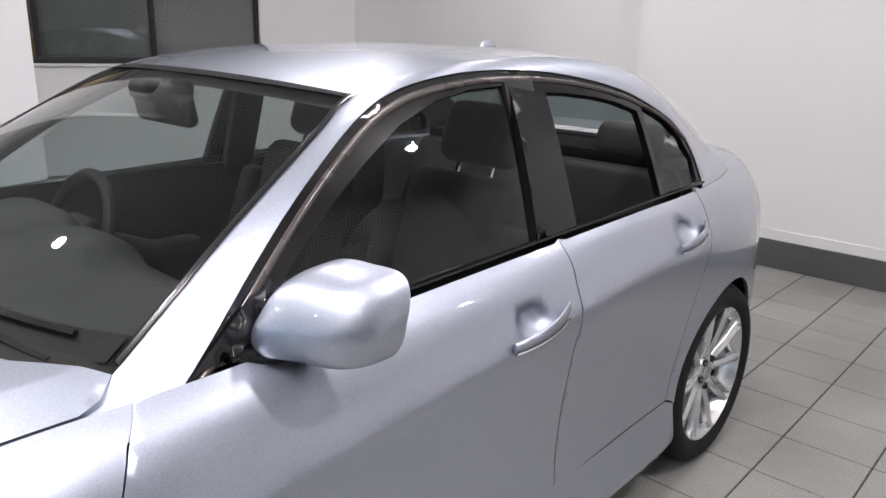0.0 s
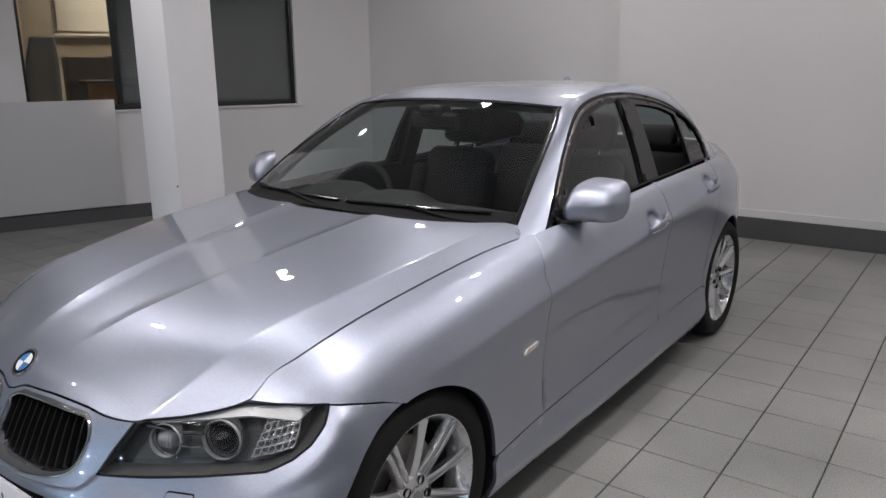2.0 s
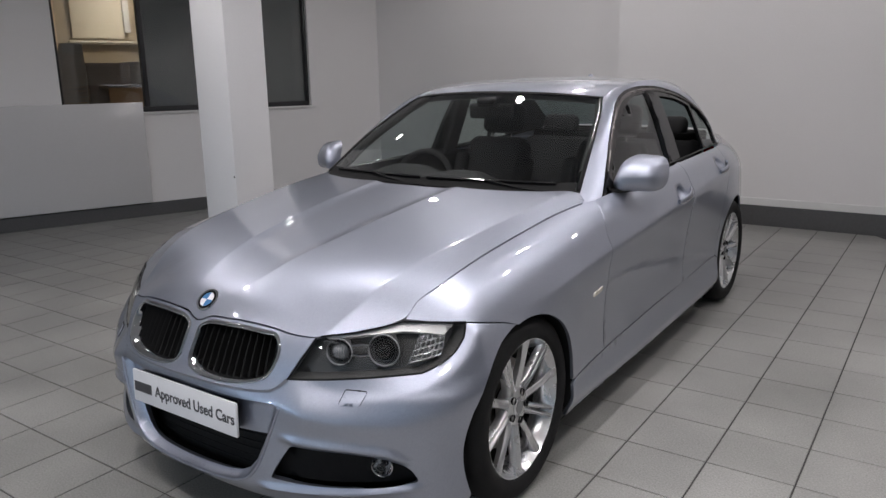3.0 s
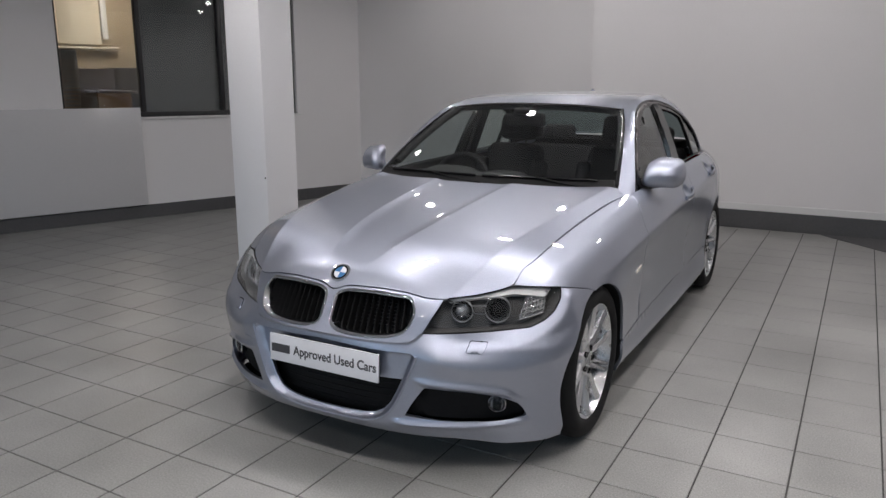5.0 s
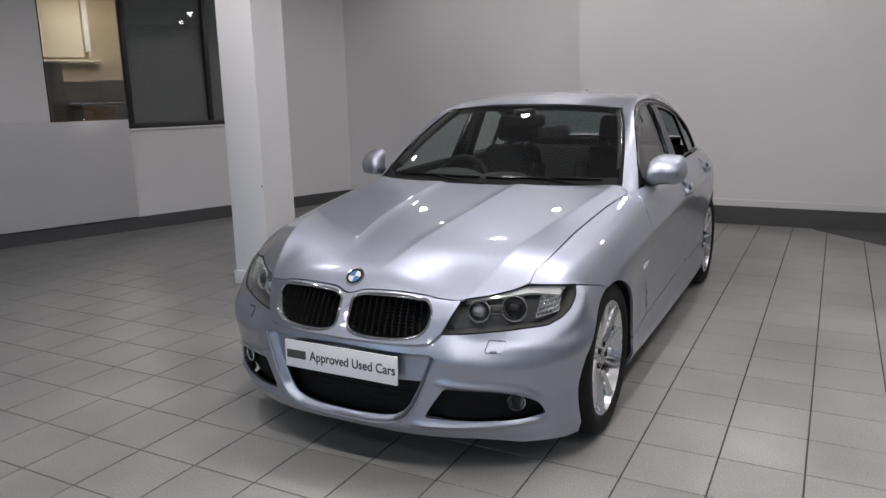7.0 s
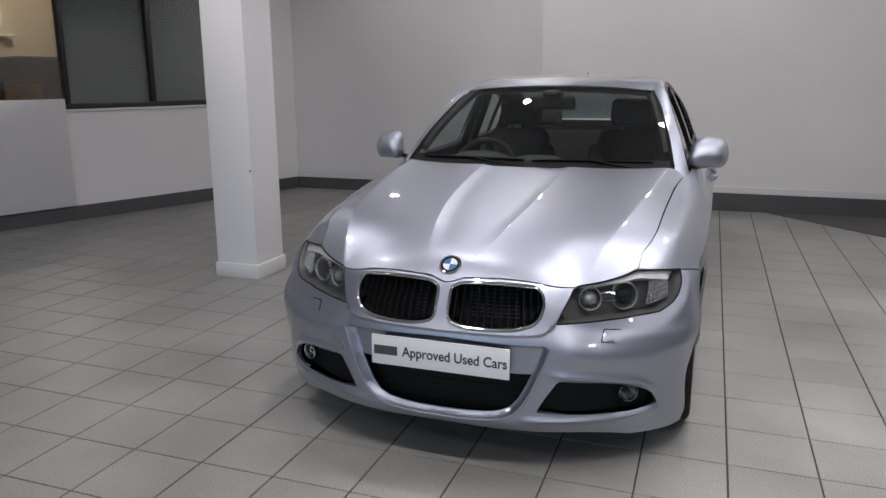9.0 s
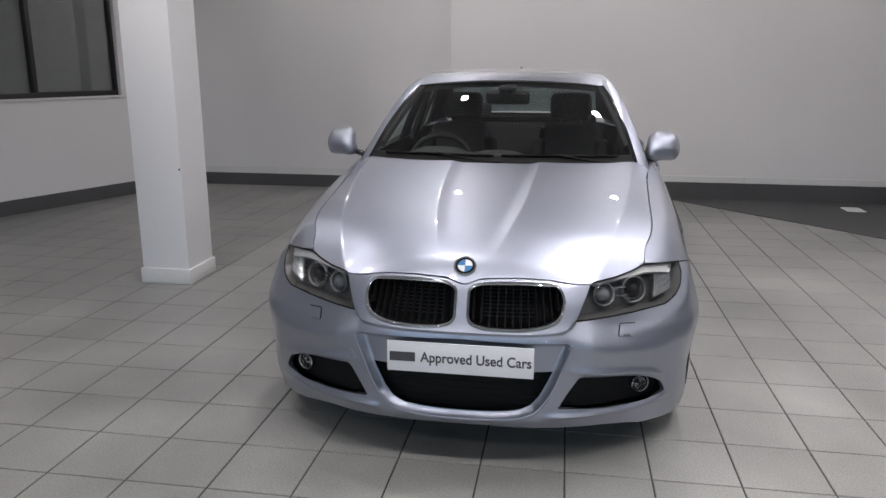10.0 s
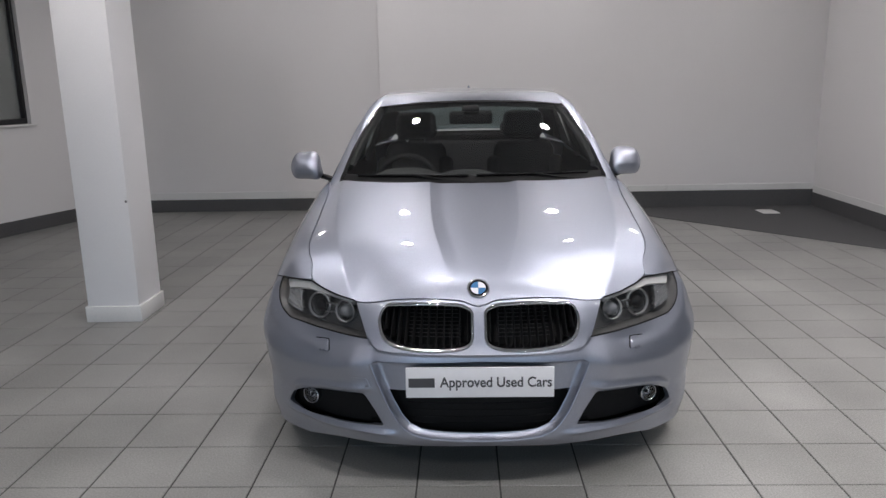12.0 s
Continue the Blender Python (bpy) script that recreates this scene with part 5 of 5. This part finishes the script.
# black border at the foot of the screen
us, ts = np.linspace(-0.97, 0.97, 33), (0.0, 0.03, 0.062)
vs = [on_screen(u * spline(np.linspace(0, 1, 5), np.array(EDGE_A[1:6]), np.array([q]))[0][0], q, 0.002) for u in us for q in ts]
mesh_part("screen_border", np.array(vs), [g[::-1] for g in grid_faces(33, 3)], MATT, windscreen)


def wiper(x0, x1, t0, t1, pivot):
    """A blade along the foot of the screen and the arm that carries it."""
    run = [on_screen(x0 + (x1 - x0) * k / 12, t0 + (t1 - t0) * k / 12 + 0.008 * math.sin(math.pi * k / 12), 0.008) for k in range(13)]
    w = part("wiper", tube(run, 0.007, 6), BLACK, car, "black wiper resting on the screen")
    mid = run[6]
    back = [np.array(pivot), np.array(pivot) * 0.6 + mid * 0.4 + (0, -0.012, -0.004), mid + (0, -0.008, 0.006)]
    part("wiper_arm", tube(smooth_line(back, 10), 0.006, 6), MATT, w)


wiper(-0.60, -0.02, 0.040, 0.055, (0.02, 1.375, 0.962))
wiper(0.02, 0.60, 0.055, 0.045, (0.60, 1.475, 0.958))

# ---- side windows ----
DLO = [(1.585, 0.919), (1.66, 0.938), (2.00, 0.956), (2.50, 0.970), (3.00, 0.984), (3.436, 0.996)] + EDGE_B[::-1][1:-2]
FRONT_GLASS = [(1.715, 0.958), (2.0, 0.966), (2.515, 0.979), (2.540, 1.15), (2.575, 1.328), (2.43, 1.322), (2.30, 1.302), (2.18, 1.262), (2.06, 1.202), (1.95, 1.136), (1.84, 1.058)]
PILLAR = [(2.515, 0.977), (2.690, 0.982), (2.702, 1.15), (2.715, 1.304), (2.570, 1.326), (2.540, 1.15)]
REAR_GLASS = [(2.690, 0.984), (3.157, 0.997), (3.152, 1.238), (3.05, 1.268), (2.955, 1.285), (2.82, 1.300), (2.715, 1.306), (2.702, 1.15)]
QUARTER = [(3.176, 0.999), (3.415, 1.003), (3.412, 1.080), (3.372, 1.145), (3.300, 1.204), (3.18, 1.252)]
v, f = skin(DLO, lambda y, z: side_glass(y, z, 0.004), 0.04, holes=[FRONT_GLASS, REAR_GLASS, QUARTER], rim=0.02)
both("window_frame", v, f, BLACK, "gloss black window surround")
for name, poly, mat in (("front_window", FRONT_GLASS, GLASS), ("rear_window", REAR_GLASS, TINTED), ("quarter_window", QUARTER, TINTED)):
    v, f = skin(poly, lambda y, z: side_glass(y, z, -0.004), 0.05, rim=0)
    if name == "rear_window":                 # this window is wound down on the near flank
        mesh_part(name, mirrored(v, f)[0], f, mat, car).visible_shadow = False
        continue
    for side in (1, -1):                      # the far panes are glossy towards the cabin
        mesh_part(name, v if side > 0 else mirrored(v, f)[0], f, mat, car).visible_shadow = False
v, f = skin(shrink(PILLAR, 0.004), lambda y, z: side_glass(y, z, 0.010), 0.03, rim=0.008)
both("door_pillar", v, f, BLACK, "gloss black door pillar cover")
# the door frames' own edge, a thin polished strip inside the surround
run = [q for q in EDGE_B[1:13]]
run = smooth_line([(y + 0.012, z - 0.020) for y, z in run], 60)
strip = np.stack([side_glass(run[:, 0] + dy, run[:, 1] + dz, o) for dy, dz, o in ((-0.003, 0.007, 0.006), (-0.0015, 0.0035, 0.0105), (0.0015, -0.0035, 0.0105), (0.003, -0.007, 0.006))], 1).reshape(-1, 3)
both("door_frame_strip", strip, [q[::-1] for q in grid_faces(60, 4)], STRIP, "polished dark strip round the side windows")
# bright beads at the window foot
bead = [(y, float(np.interp(y, [1.66, 2.0, 2.5, 3.0, 3.45], [0.940, 0.960, 0.975, 0.989, 1.000]))) for y in np.linspace(1.68, 3.44, 30)]
bp = side_glass([q[0] for q in bead], [q[1] for q in bead], 0.014)
for sg in (1, -1):
    part("window_bead", tube(bp * (sg, 1, 1), 0.0040, 6), BLACK, car)


# ---- door mirrors ----
def mirror(sg):
    n, m = 48, 16
    ring = smooth_line([(-0.116, -0.050), (-0.106, 0.010), (-0.090, 0.058), (-0.050, 0.084), (0.030, 0.083), (0.092, 0.070), (0.119, 0.030), (0.119, -0.032), (0.098, -0.064), (0.035, -0.073), (-0.045, -0.072), (-0.096, -0.068)], n, True)
    cx = 0.852 if sg > 0 else 0.930
    vs = [(sg * cx, 1.730, 1.004)]
    for i in range(m):
        phi = math.pi / 2 * (i + 0.6) / (m - 0.4)
        sc, t = math.sin(phi) ** 0.52, 1 - math.cos(phi) ** 0.75
        for x, z in ring:
            up = 0.5 * (z * sc - 0.002 + math.hypot(z * sc - 0.002, 0.006)) - 0.003            # the upper cap leans back from an edge at mid height
            vs.append((sg * (cx + 0.80 * x * sc), 1.730 + 0.105 * t + 0.045 * sc * x / 0.118 + 0.50 * up, 1.003 + 0.94 * z * sc + 0.004 * t))
    f = [(1 + i * n + k, 1 + (i + 1) * n + k, 1 + (i + 1) * n + (k + 1) % n, 1 + i * n + (k + 1) % n) for i in range(m - 1) for k in range(n)]
    f += [(0, 1 + k, 1 + (k + 1) % n) for k in range(n)]
    if sg < 0:
        f = [q[::-1] for q in f]
    shell = mesh_part("door_mirror", np.array(vs), f, PAINT, car, "rounded silver door mirror on a black foot")
    rim_pts = np.array(vs[-n:])
    cen = rim_pts.mean(0)
    inner = cen + (rim_pts - cen) * 0.93
    mesh_part("mirror_edge", np.vstack([rim_pts, inner + (0, 0.004, 0), inner + (0, -0.012, 0)]), [(i, (i + 1) % n, n + (i + 1) % n, n + i) for i in range(n)] + [(n + i, n + (i + 1) % n, 2 * n + (i + 1) % n, 2 * n + i) for i in range(n)], BLACK, shell)
    mesh_part("mirror_glass", inner + (0, -0.006, 0), [tuple(range(n))], CHROME, shell, smooth=False)
    foot = smooth_line([(sg * 0.748, 1.70, 0.940), (sg * 0.780, 1.735, 0.943), (sg * 0.81, 1.775, 0.950), (sg * 0.84, 1.80, 0.955)], 10)
    bm = tube(foot, 0.021, 10)
    for q in bm.verts:
        q.co.z = 0.945 + (q.co.z - 0.945) * 0.72
    part("mirror_foot", bm, BLACK, shell, "black mirror foot")
    # triangular black cover at the window's front corner
    tri = [(1.612, 0.938), (1.735, 0.953), (1.775, 1.035), (1.74, 1.025)]
    v, f = skin(tri, lambda y, z: side_glass(y, z, 0.012), 0.03, rim=0.01)
    mesh_part("mirror_triangle", *((v, f) if sg > 0 else mirrored(v, f)), BLACK, shell)


mirror(1), mirror(-1)

# boot lid
ys = np.linspace(3.86, 4.36, 12)
vs = []
for y in ys:
    s = SY(min(y, 4.28))
    e = wrap([s], [float(z_top(s)) - 0.002])[0]
    ex = e[0] - (0.12 * max(0, (y - 4.25) / 0.12) if y > 4.25 else 0)
    for u in np.linspace(-1, 1, 21):
        vs.append((ex * u, y + 0.03 * (1 - u * u) * (y > 4.3), e[2] + (0.026 - 0.02 * max(0, (3.95 - y) / 0.09)) * (1 - abs(u) ** 2.5)))
mesh_part("boot_lid", np.array(vs), [g[::-1] for g in grid_faces(12, 21)], PAINT, car)
part("roof_aerial", lathe([(0.001, 0.022), (0.012, 0.016), (0.020, 0.0), (0.022, -0.02)], 16, Matrix.Translation((0, 3.22, 1.407)) @ Matrix.Diagonal((0.6, 2.2, 1, 1))), PAINT, car, "small roof aerial fin")


# ---- wheels ----
def wheel():
    """A wheel about its own axle: z is outward; the rim is the base, the rest its parts."""
    bm = lathe([(0.150, -0.19), (0.226, -0.195), (0.212, -0.17), (0.203, -0.09), (0.208, -0.05), (0.219, -0.022), (0.2255, -0.012), (0.231, -0.001), (0.2365, 0.0), (0.239, -0.008), (0.232, -0.014)], 72)
    rim_ob = part("wheel", bm, ALLOY, None, "multi-spoke silver alloy wheel", sharp=50)
    for k in range(10):
        for off in ((-1, 1) if k % 2 else (0,)):
            sp = bmesh.new()
            rings = []
            for t in np.linspace(0, 1, 8):
                r = 0.050 + 0.178 * t
                a = 2 * math.pi * (k + 0.5) / 10 + off * (0.0085 + 0.0055 * t) / r
                h = -0.030 + 0.010 * math.sin(t * math.pi) + 0.024 * t ** 2.5 + 0.004 * t
                wid, deep = (0.0080 + 0.0030 * t ** 4 if off else 0.0105 + 0.010 * t ** 3) + 0.006 * (1 - t) ** 3, 0.036 - 0.012 * t
                cx, cy = r * math.cos(a), r * math.sin(a)
                tx, ty = -math.sin(a), math.cos(a)
                rings.append([sp.verts.new((cx + tx * w, cy + ty * w, h + d)) for w, d in ((-wid, -deep), (-wid, -0.011), (-wid * 0.5, -0.0025), (0, 0), (wid * 0.5, -0.0025), (wid, -0.011), (wid, -deep))])
            for p, q in zip(rings, rings[1:]):
                for i in range(7):
                    sp.faces.new((p[i], p[(i + 1) % 7], q[(i + 1) % 7], q[i]))
            part("spoke", sp, ALLOY, rim_ob)
    part("hub", lathe([(0.033, -0.050), (0.033, -0.026), (0.044, -0.0225), (0.062, -0.028), (0.067, -0.040), (0.067, -0.075), (0.001, -0.075)], 48), ALLOY, rim_ob)
    # Black drum within the rim: painted shade for the gaps between the spokes.
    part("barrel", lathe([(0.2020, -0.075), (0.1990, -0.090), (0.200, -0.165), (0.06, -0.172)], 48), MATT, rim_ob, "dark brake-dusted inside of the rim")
    cap = part("centre_cap", lathe([(0.0005, -0.020), (0.026, -0.021), (0.032, -0.024), (0.033, -0.04)], 32), CHROME, rim_ob, "chrome-ringed wheel centre cap")
    part("cap_disc", lathe([(0.0005, -0.0190), (0.022, -0.0196), (0.022, -0.0225)], 24), SMOKE, rim_ob)
    # Bolt holes coloured black throughout, which paints the shade inside them.
    for k in range(5):
        a = 2 * math.pi * k / 5
        part("bolt_hole", lathe([(0.0125, -0.0225), (0.0115, -0.034), (0.0005, -0.036)], 14, Matrix.Translation((0.050 * math.cos(a), 0.050 * math.sin(a), 0.003))), MATT, rim_ob)
    part("tyre", lathe([(0.226, -0.012), (0.236, 0.002), (0.250, 0.010), (0.270, 0.0125), (0.288, 0.009), (0.303, -0.003), (0.313, -0.022), (0.3165, -0.045), (0.3165, -0.062), (0.310, -0.064), (0.310, -0.070), (0.3172, -0.072), (0.3175, -0.095), (0.310, -0.097), (0.310, -0.104), (0.3175, -0.106), (0.317, -0.150), (0.312, -0.178), (0.300, -0.198), (0.270, -0.212), (0.226, -0.200)], 72), RUBBER, rim_ob, "low-profile black tyre", sharp=50)
    part("brake_disc", lathe([(0.06, -0.085), (0.155, -0.085), (0.155, -0.105), (0.06, -0.105)], 40), DISC, rim_ob)
    return rim_ob


w0 = wheel()
w0.parent = car
places = [(HUB_F, 1), (HUB_F, -1), (HUB_R, 1), (HUB_R, -1)]
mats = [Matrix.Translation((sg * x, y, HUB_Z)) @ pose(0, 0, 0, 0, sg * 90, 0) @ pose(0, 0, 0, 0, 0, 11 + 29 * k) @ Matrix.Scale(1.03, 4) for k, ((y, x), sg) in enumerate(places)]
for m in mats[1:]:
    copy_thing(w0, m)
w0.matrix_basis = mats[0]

# wheel housings and underside
for (y0, z0, r), in ((ARCH_F,), (ARCH_R,)):
    pts = arc((y0, z0, r), -28, 208, 30, 0.004)
    for sg in (1, -1):
        lip_x = [float(wrap([SY(y)], [max(z, 0.22)])[0][0]) - 0.010 - 0.35 * max(0.0, 0.24 - z) for y, z in pts]
        v = np.array([(sg * (x or lx), y, z) for x in (None, 0.76, 0.58) for lx, (y, z) in zip(lip_x, [(y0 + (q[0] - y0) * (1.05 if x else 1.0), z0 + (q[1] - z0) * (1.04 if x else 1.0)) for q in pts])])
        mesh_part("wheel_arch_liner", v, grid_faces(3, len(pts)), MATT, car)
        inner = [(sg * 0.58, y, z) for y, z in pts]
        mesh_part("wheel_arch_inner", np.array(inner), [tuple(range(len(inner)))], MATT, car, smooth=False)
under = box(-0.80, 0.80, 1.18, 3.12, 0.165, 0.20, 0.01)
box(-0.52, 0.52, 0.34, 1.18, 0.185, 0.22, 0.01, under)
box(-0.56, 0.56, 3.12, 4.40, 0.20, 0.24, 0.01, under)
part("underbody", under, MATT, car)


# ---- cabin fittings (parts of the car) ----
def puff(x0, x1, y0, y1, z0, z1, bevel, m=None):
    """A cushion: a box with heavily rounded edges."""
    bm = bmesh.new()
    bmesh.ops.create_cube(bm, size=1, matrix=Matrix.Translation(((x0 + x1) / 2, (y0 + y1) / 2, (z0 + z1) / 2)) @ Matrix.Diagonal((x1 - x0, y1 - y0, z1 - z0, 1)))
    bmesh.ops.bevel(bm, geom=bm.edges[:], offset=bevel, segments=5, affect="EDGES", profile=0.5)
    if m is not None:
        bmesh.ops.transform(bm, matrix=m, verts=bm.verts)
    return bm


def front_seat(sx):
    s = part("front_seat", puff(sx - 0.25, sx + 0.25, 1.97, 2.52, 0.37, 0.53, 0.06), CABIN, car, "black leather front seat with a headrest")
    lean = Matrix.Translation((sx, 2.52, 0.475)) @ pose(0, 0, 0, -20)
    bk = puff(-0.24, 0.24, -0.07, 0.07, 0.0, 0.62, 0.06)
    for q in bk.verts:
        q.co.x *= 1 - 0.20 * max(0, (q.co.z - 0.3) / 0.32)
    bmesh.ops.transform(bk, matrix=lean, verts=bk.verts)
    part("seat_back", bk, CABIN, s)
    for e in (-1, 1):
        part("side_bolster", puff(e * 0.205 - 0.045, e * 0.205 + 0.045, -0.11, 0.03, 0.06, 0.50, 0.035, lean), CABIN, s)
        part("headrest_post", tube([lean @ Vector((e * 0.062, 0.0, 0.58)), lean @ Vector((e * 0.062, 0.0, 0.70))], 0.007, 8), CHROME, s, "chrome headrest post")
    head = puff(-0.135, 0.135, -0.05, 0.05, 0.65, 0.83, 0.045, lean)
    part("headrest", head, CABIN, s)


front_seat(0.365), front_seat(-0.365)
bench = part("rear_seat", puff(-0.62, 0.62, 2.95, 3.40, 0.42, 0.58, 0.06), CABIN, car, "black leather rear bench")
leanr = Matrix.Translation((0, 3.36, 0.55)) @ pose(0, 0, 0, -24)
part("rear_seat_back", puff(-0.62, 0.62, -0.06, 0.08, 0.0, 0.50, 0.06, leanr), CABIN, bench)
for x in (-0.38, 0.38):
    part("rear_headrest", puff(x - 0.13, x + 0.13, -0.045, 0.05, 0.50, 0.655, 0.045, leanr), CABIN, bench)
shelf = part("parcel_shelf", box(-0.56, 0.56, 3.52, 3.87, 0.985, 1.05, 0.012), SHELF, car)
part("shelf_edge", box(-0.42, 0.42, 3.78, 3.87, 1.0, 1.06, 0.008), SHELF, shelf)
part("cabin_floor", box(-0.76, 0.76, 1.45, 3.5, 0.205, 0.235, 0.01), CABIN, car)

# dashboard: a rolled top that falls to the seats, with a hood over the dials
nx, sec = 41, [(1.42, 0.930), (1.52, 0.948), (1.66, 0.955), (1.78, 0.945), (1.86, 0.915), (1.88, 0.86), (1.86, 0.74), (1.80, 0.60), (1.70, 0.45)]
sec = smooth_line(sec, 26)
dv = []
for x in np.linspace(-0.70, 0.70, nx):
    hoodup = 0.050 * math.exp(-((x + 0.37) / 0.17) ** 4) + 0.034 * math.exp(-((x + 0.02) / 0.14) ** 4)
    for y, z in sec:
        w = math.exp(-((y - 1.78) / 0.12) ** 2) * (z > 0.8)
        dv.append((x, y + 0.02 * w * (hoodup > 0.02) - 0.10 * (abs(x) > 0.62) * 0, z + hoodup * w - 0.02 * (abs(x) / 0.7) ** 4))
dash = mesh_part("dashboard", np.array(dv), [g[::-1] for g in grid_faces(nx, len(sec))], DASH, car, "dark grey dashboard with a hood over the dials")
tv = [(x, float(np.interp(z, [0.80, 0.83], [1.895, 1.895])), z) for x in np.linspace(-0.66, 0.66, 20) for z in (0.795, 0.835)]
mesh_part("trim_strip", np.array(tv), [g for g in grid_faces(20, 2)], WOODTRIM, dash, "pale metal trim strip")
# steering wheel, on the car's right-hand side
col = Matrix.Translation((-0.375, 1.90, 0.872)) @ pose(0, 0, 0, 68)
circle = [col @ Vector((0.183 * math.cos(a), 0.183 * math.sin(a), 0)) for a in np.linspace(0, 2 * math.pi, 40, endpoint=False)]
sw = part("steering_wheel", tube(circle, 0.0165, 10, True), CABIN, car, "black leather steering wheel")
part("boss", puff(-0.075, 0.075, -0.065, 0.065, -0.035, 0.015, 0.025, col), CABIN, sw)
for a in (0, 180, 270):
    part("wheel_arm", puff(0.05, 0.18, -0.016, 0.016, -0.02, 0.0, 0.006, col @ pose(0, 0, 0, 0, 0, a)), CABIN, sw)
part("steering_column", tube([col @ Vector((0, 0, -0.02)), col @ Vector((0, 0, -0.24))], 0.04, 12), CABIN, car)
# interior mirror
im = part("cabin_mirror", puff(-0.125, 0.125, -0.02, 0.02, -0.038, 0.038, 0.018, Matrix.Translation((0, 2.00, 1.255)) @ pose(0, 0, 0, 10)), CABIN, car, "dark rear-view mirror")
part("mirror_stem", tube([(0, 1.99, 1.28), (0, 1.945, 1.302)], 0.012, 8), CABIN, im)
part("sensor_pod", puff(-0.05, 0.05, 1.93, 2.06, 1.275, 1.325, 0.02), CABIN, car)
# door linings, inner pillar linings
for sg in (1, -1):
    yy, zz = np.linspace(1.60, 3.40, 24), np.linspace(0.30, 0.965, 8)
    v = np.array([(sg * (0.735 - 0.02 * math.sin(z * 9)), y, z) for y in yy for z in zz])
    mesh_part("door_lining", v, grid_faces(24, 8), CABIN, car)
    part("arm_rest", puff(0.66, 0.74, 1.95, 2.45, 0.66, 0.72, 0.02, Matrix.Diagonal((sg, 1, 1, 1))), CABIN, car)
    part("pillar_lining", box(0.0, 0.03, -0.06, 0.06, 0, 0.40, 0.01, m=Matrix.Translation((sg * 0.70, 2.62, 0.96)) @ pose(0, 0, 0, 0, -sg * 20)), CABIN, car)
    rail = np.array(A[int(N * 0.13):int(N * 0.40)])
    part("screen_pillar_lining", tube([(sg * (p[0] - 0.018), p[1] + 0.02, p[2] - 0.018) for p in rail], 0.022, 8), DASH, car)
lin = np.array(rail_lining)
both("roof_rail_lining", lin * (0.985, 1, 1) + (-0.006, 0, -0.010), [q[::-1] for q in grid_faces(N, M)], DASH, "dark lining inside the roof rail")
part("centre_console", puff(-0.10, 0.10, 1.80, 2.60, 0.30, 0.62, 0.03), CABIN, car)

# ---- floor tiles ----
def tile_mesh(name, tiles):
    """Tiles with a softened upper edge, joined in one mesh."""
    vs, fs = [], []
    for cx, cy in tiles:
        a, b, k = TX / 2 - 0.0034, TY / 2 - 0.0026, len(vs)
        vs += [(cx + sx * (a - e), cy + sy * (b - e), z) for e, z in ((0, -0.004), (0, -0.0015), (0.0018, 0.0)) for sx, sy in ((-1, -1), (1, -1), (1, 1), (-1, 1))]
        fs += [(k + r * 4 + i, k + r * 4 + (i + 1) % 4, k + r * 4 + 4 + (i + 1) % 4, k + r * 4 + 4 + i) for r in (0, 1) for i in range(4)]
        fs.append((k + 8, k + 9, k + 10, k + 11))
    me = bpy.data.meshes.new(name)
    me.from_pydata(vs, [], fs)
    me.materials.append(TILE)
    return me


paving = thing("floor_tiles", "square grey stone floor tiles with thin dark joints", "floor tiles", kind="structure")
near, far = [], []
for i in range(-38, 28):
    for j in range(-39, 21):
        cx, cy = PX + (i + 0.5) * TX, PY + (j + 0.5) * TY
        if (cx > RIGHT + 0.15 and cy > TURN_Y + 0.15) or cx > OUT_X + 0.1 or cy > (FAR_L if cx < JOG else FAR_R) + 0.15 or cy < BACK - 0.1 or cx < -4.22 + 0.35 * (cy - FAR_L) - 0.28:
            continue
        (near if -2.0 < cx < 2.9 and -1.4 < cy < 4.1 and not (-0.6 < cx < 0.6 and 0.9 < cy < 4.1) else far).append((cx, cy))
rest = new("outer_tiles", tile_mesh("outer_tiles", far))
rest.parent = paving
rest["kind"] = "stuff"
one = tile_mesh("tile", [(0, 0)])
for cx, cy in near[:300]:
    t = new("tile", one)
    t.location = (cx, cy, 0)
    t.parent = paving
if len(near) > 300:
    more = new("outer_tiles", tile_mesh("more_tiles", near[300:]))
    more.parent = paving
    more["kind"] = "stuff"
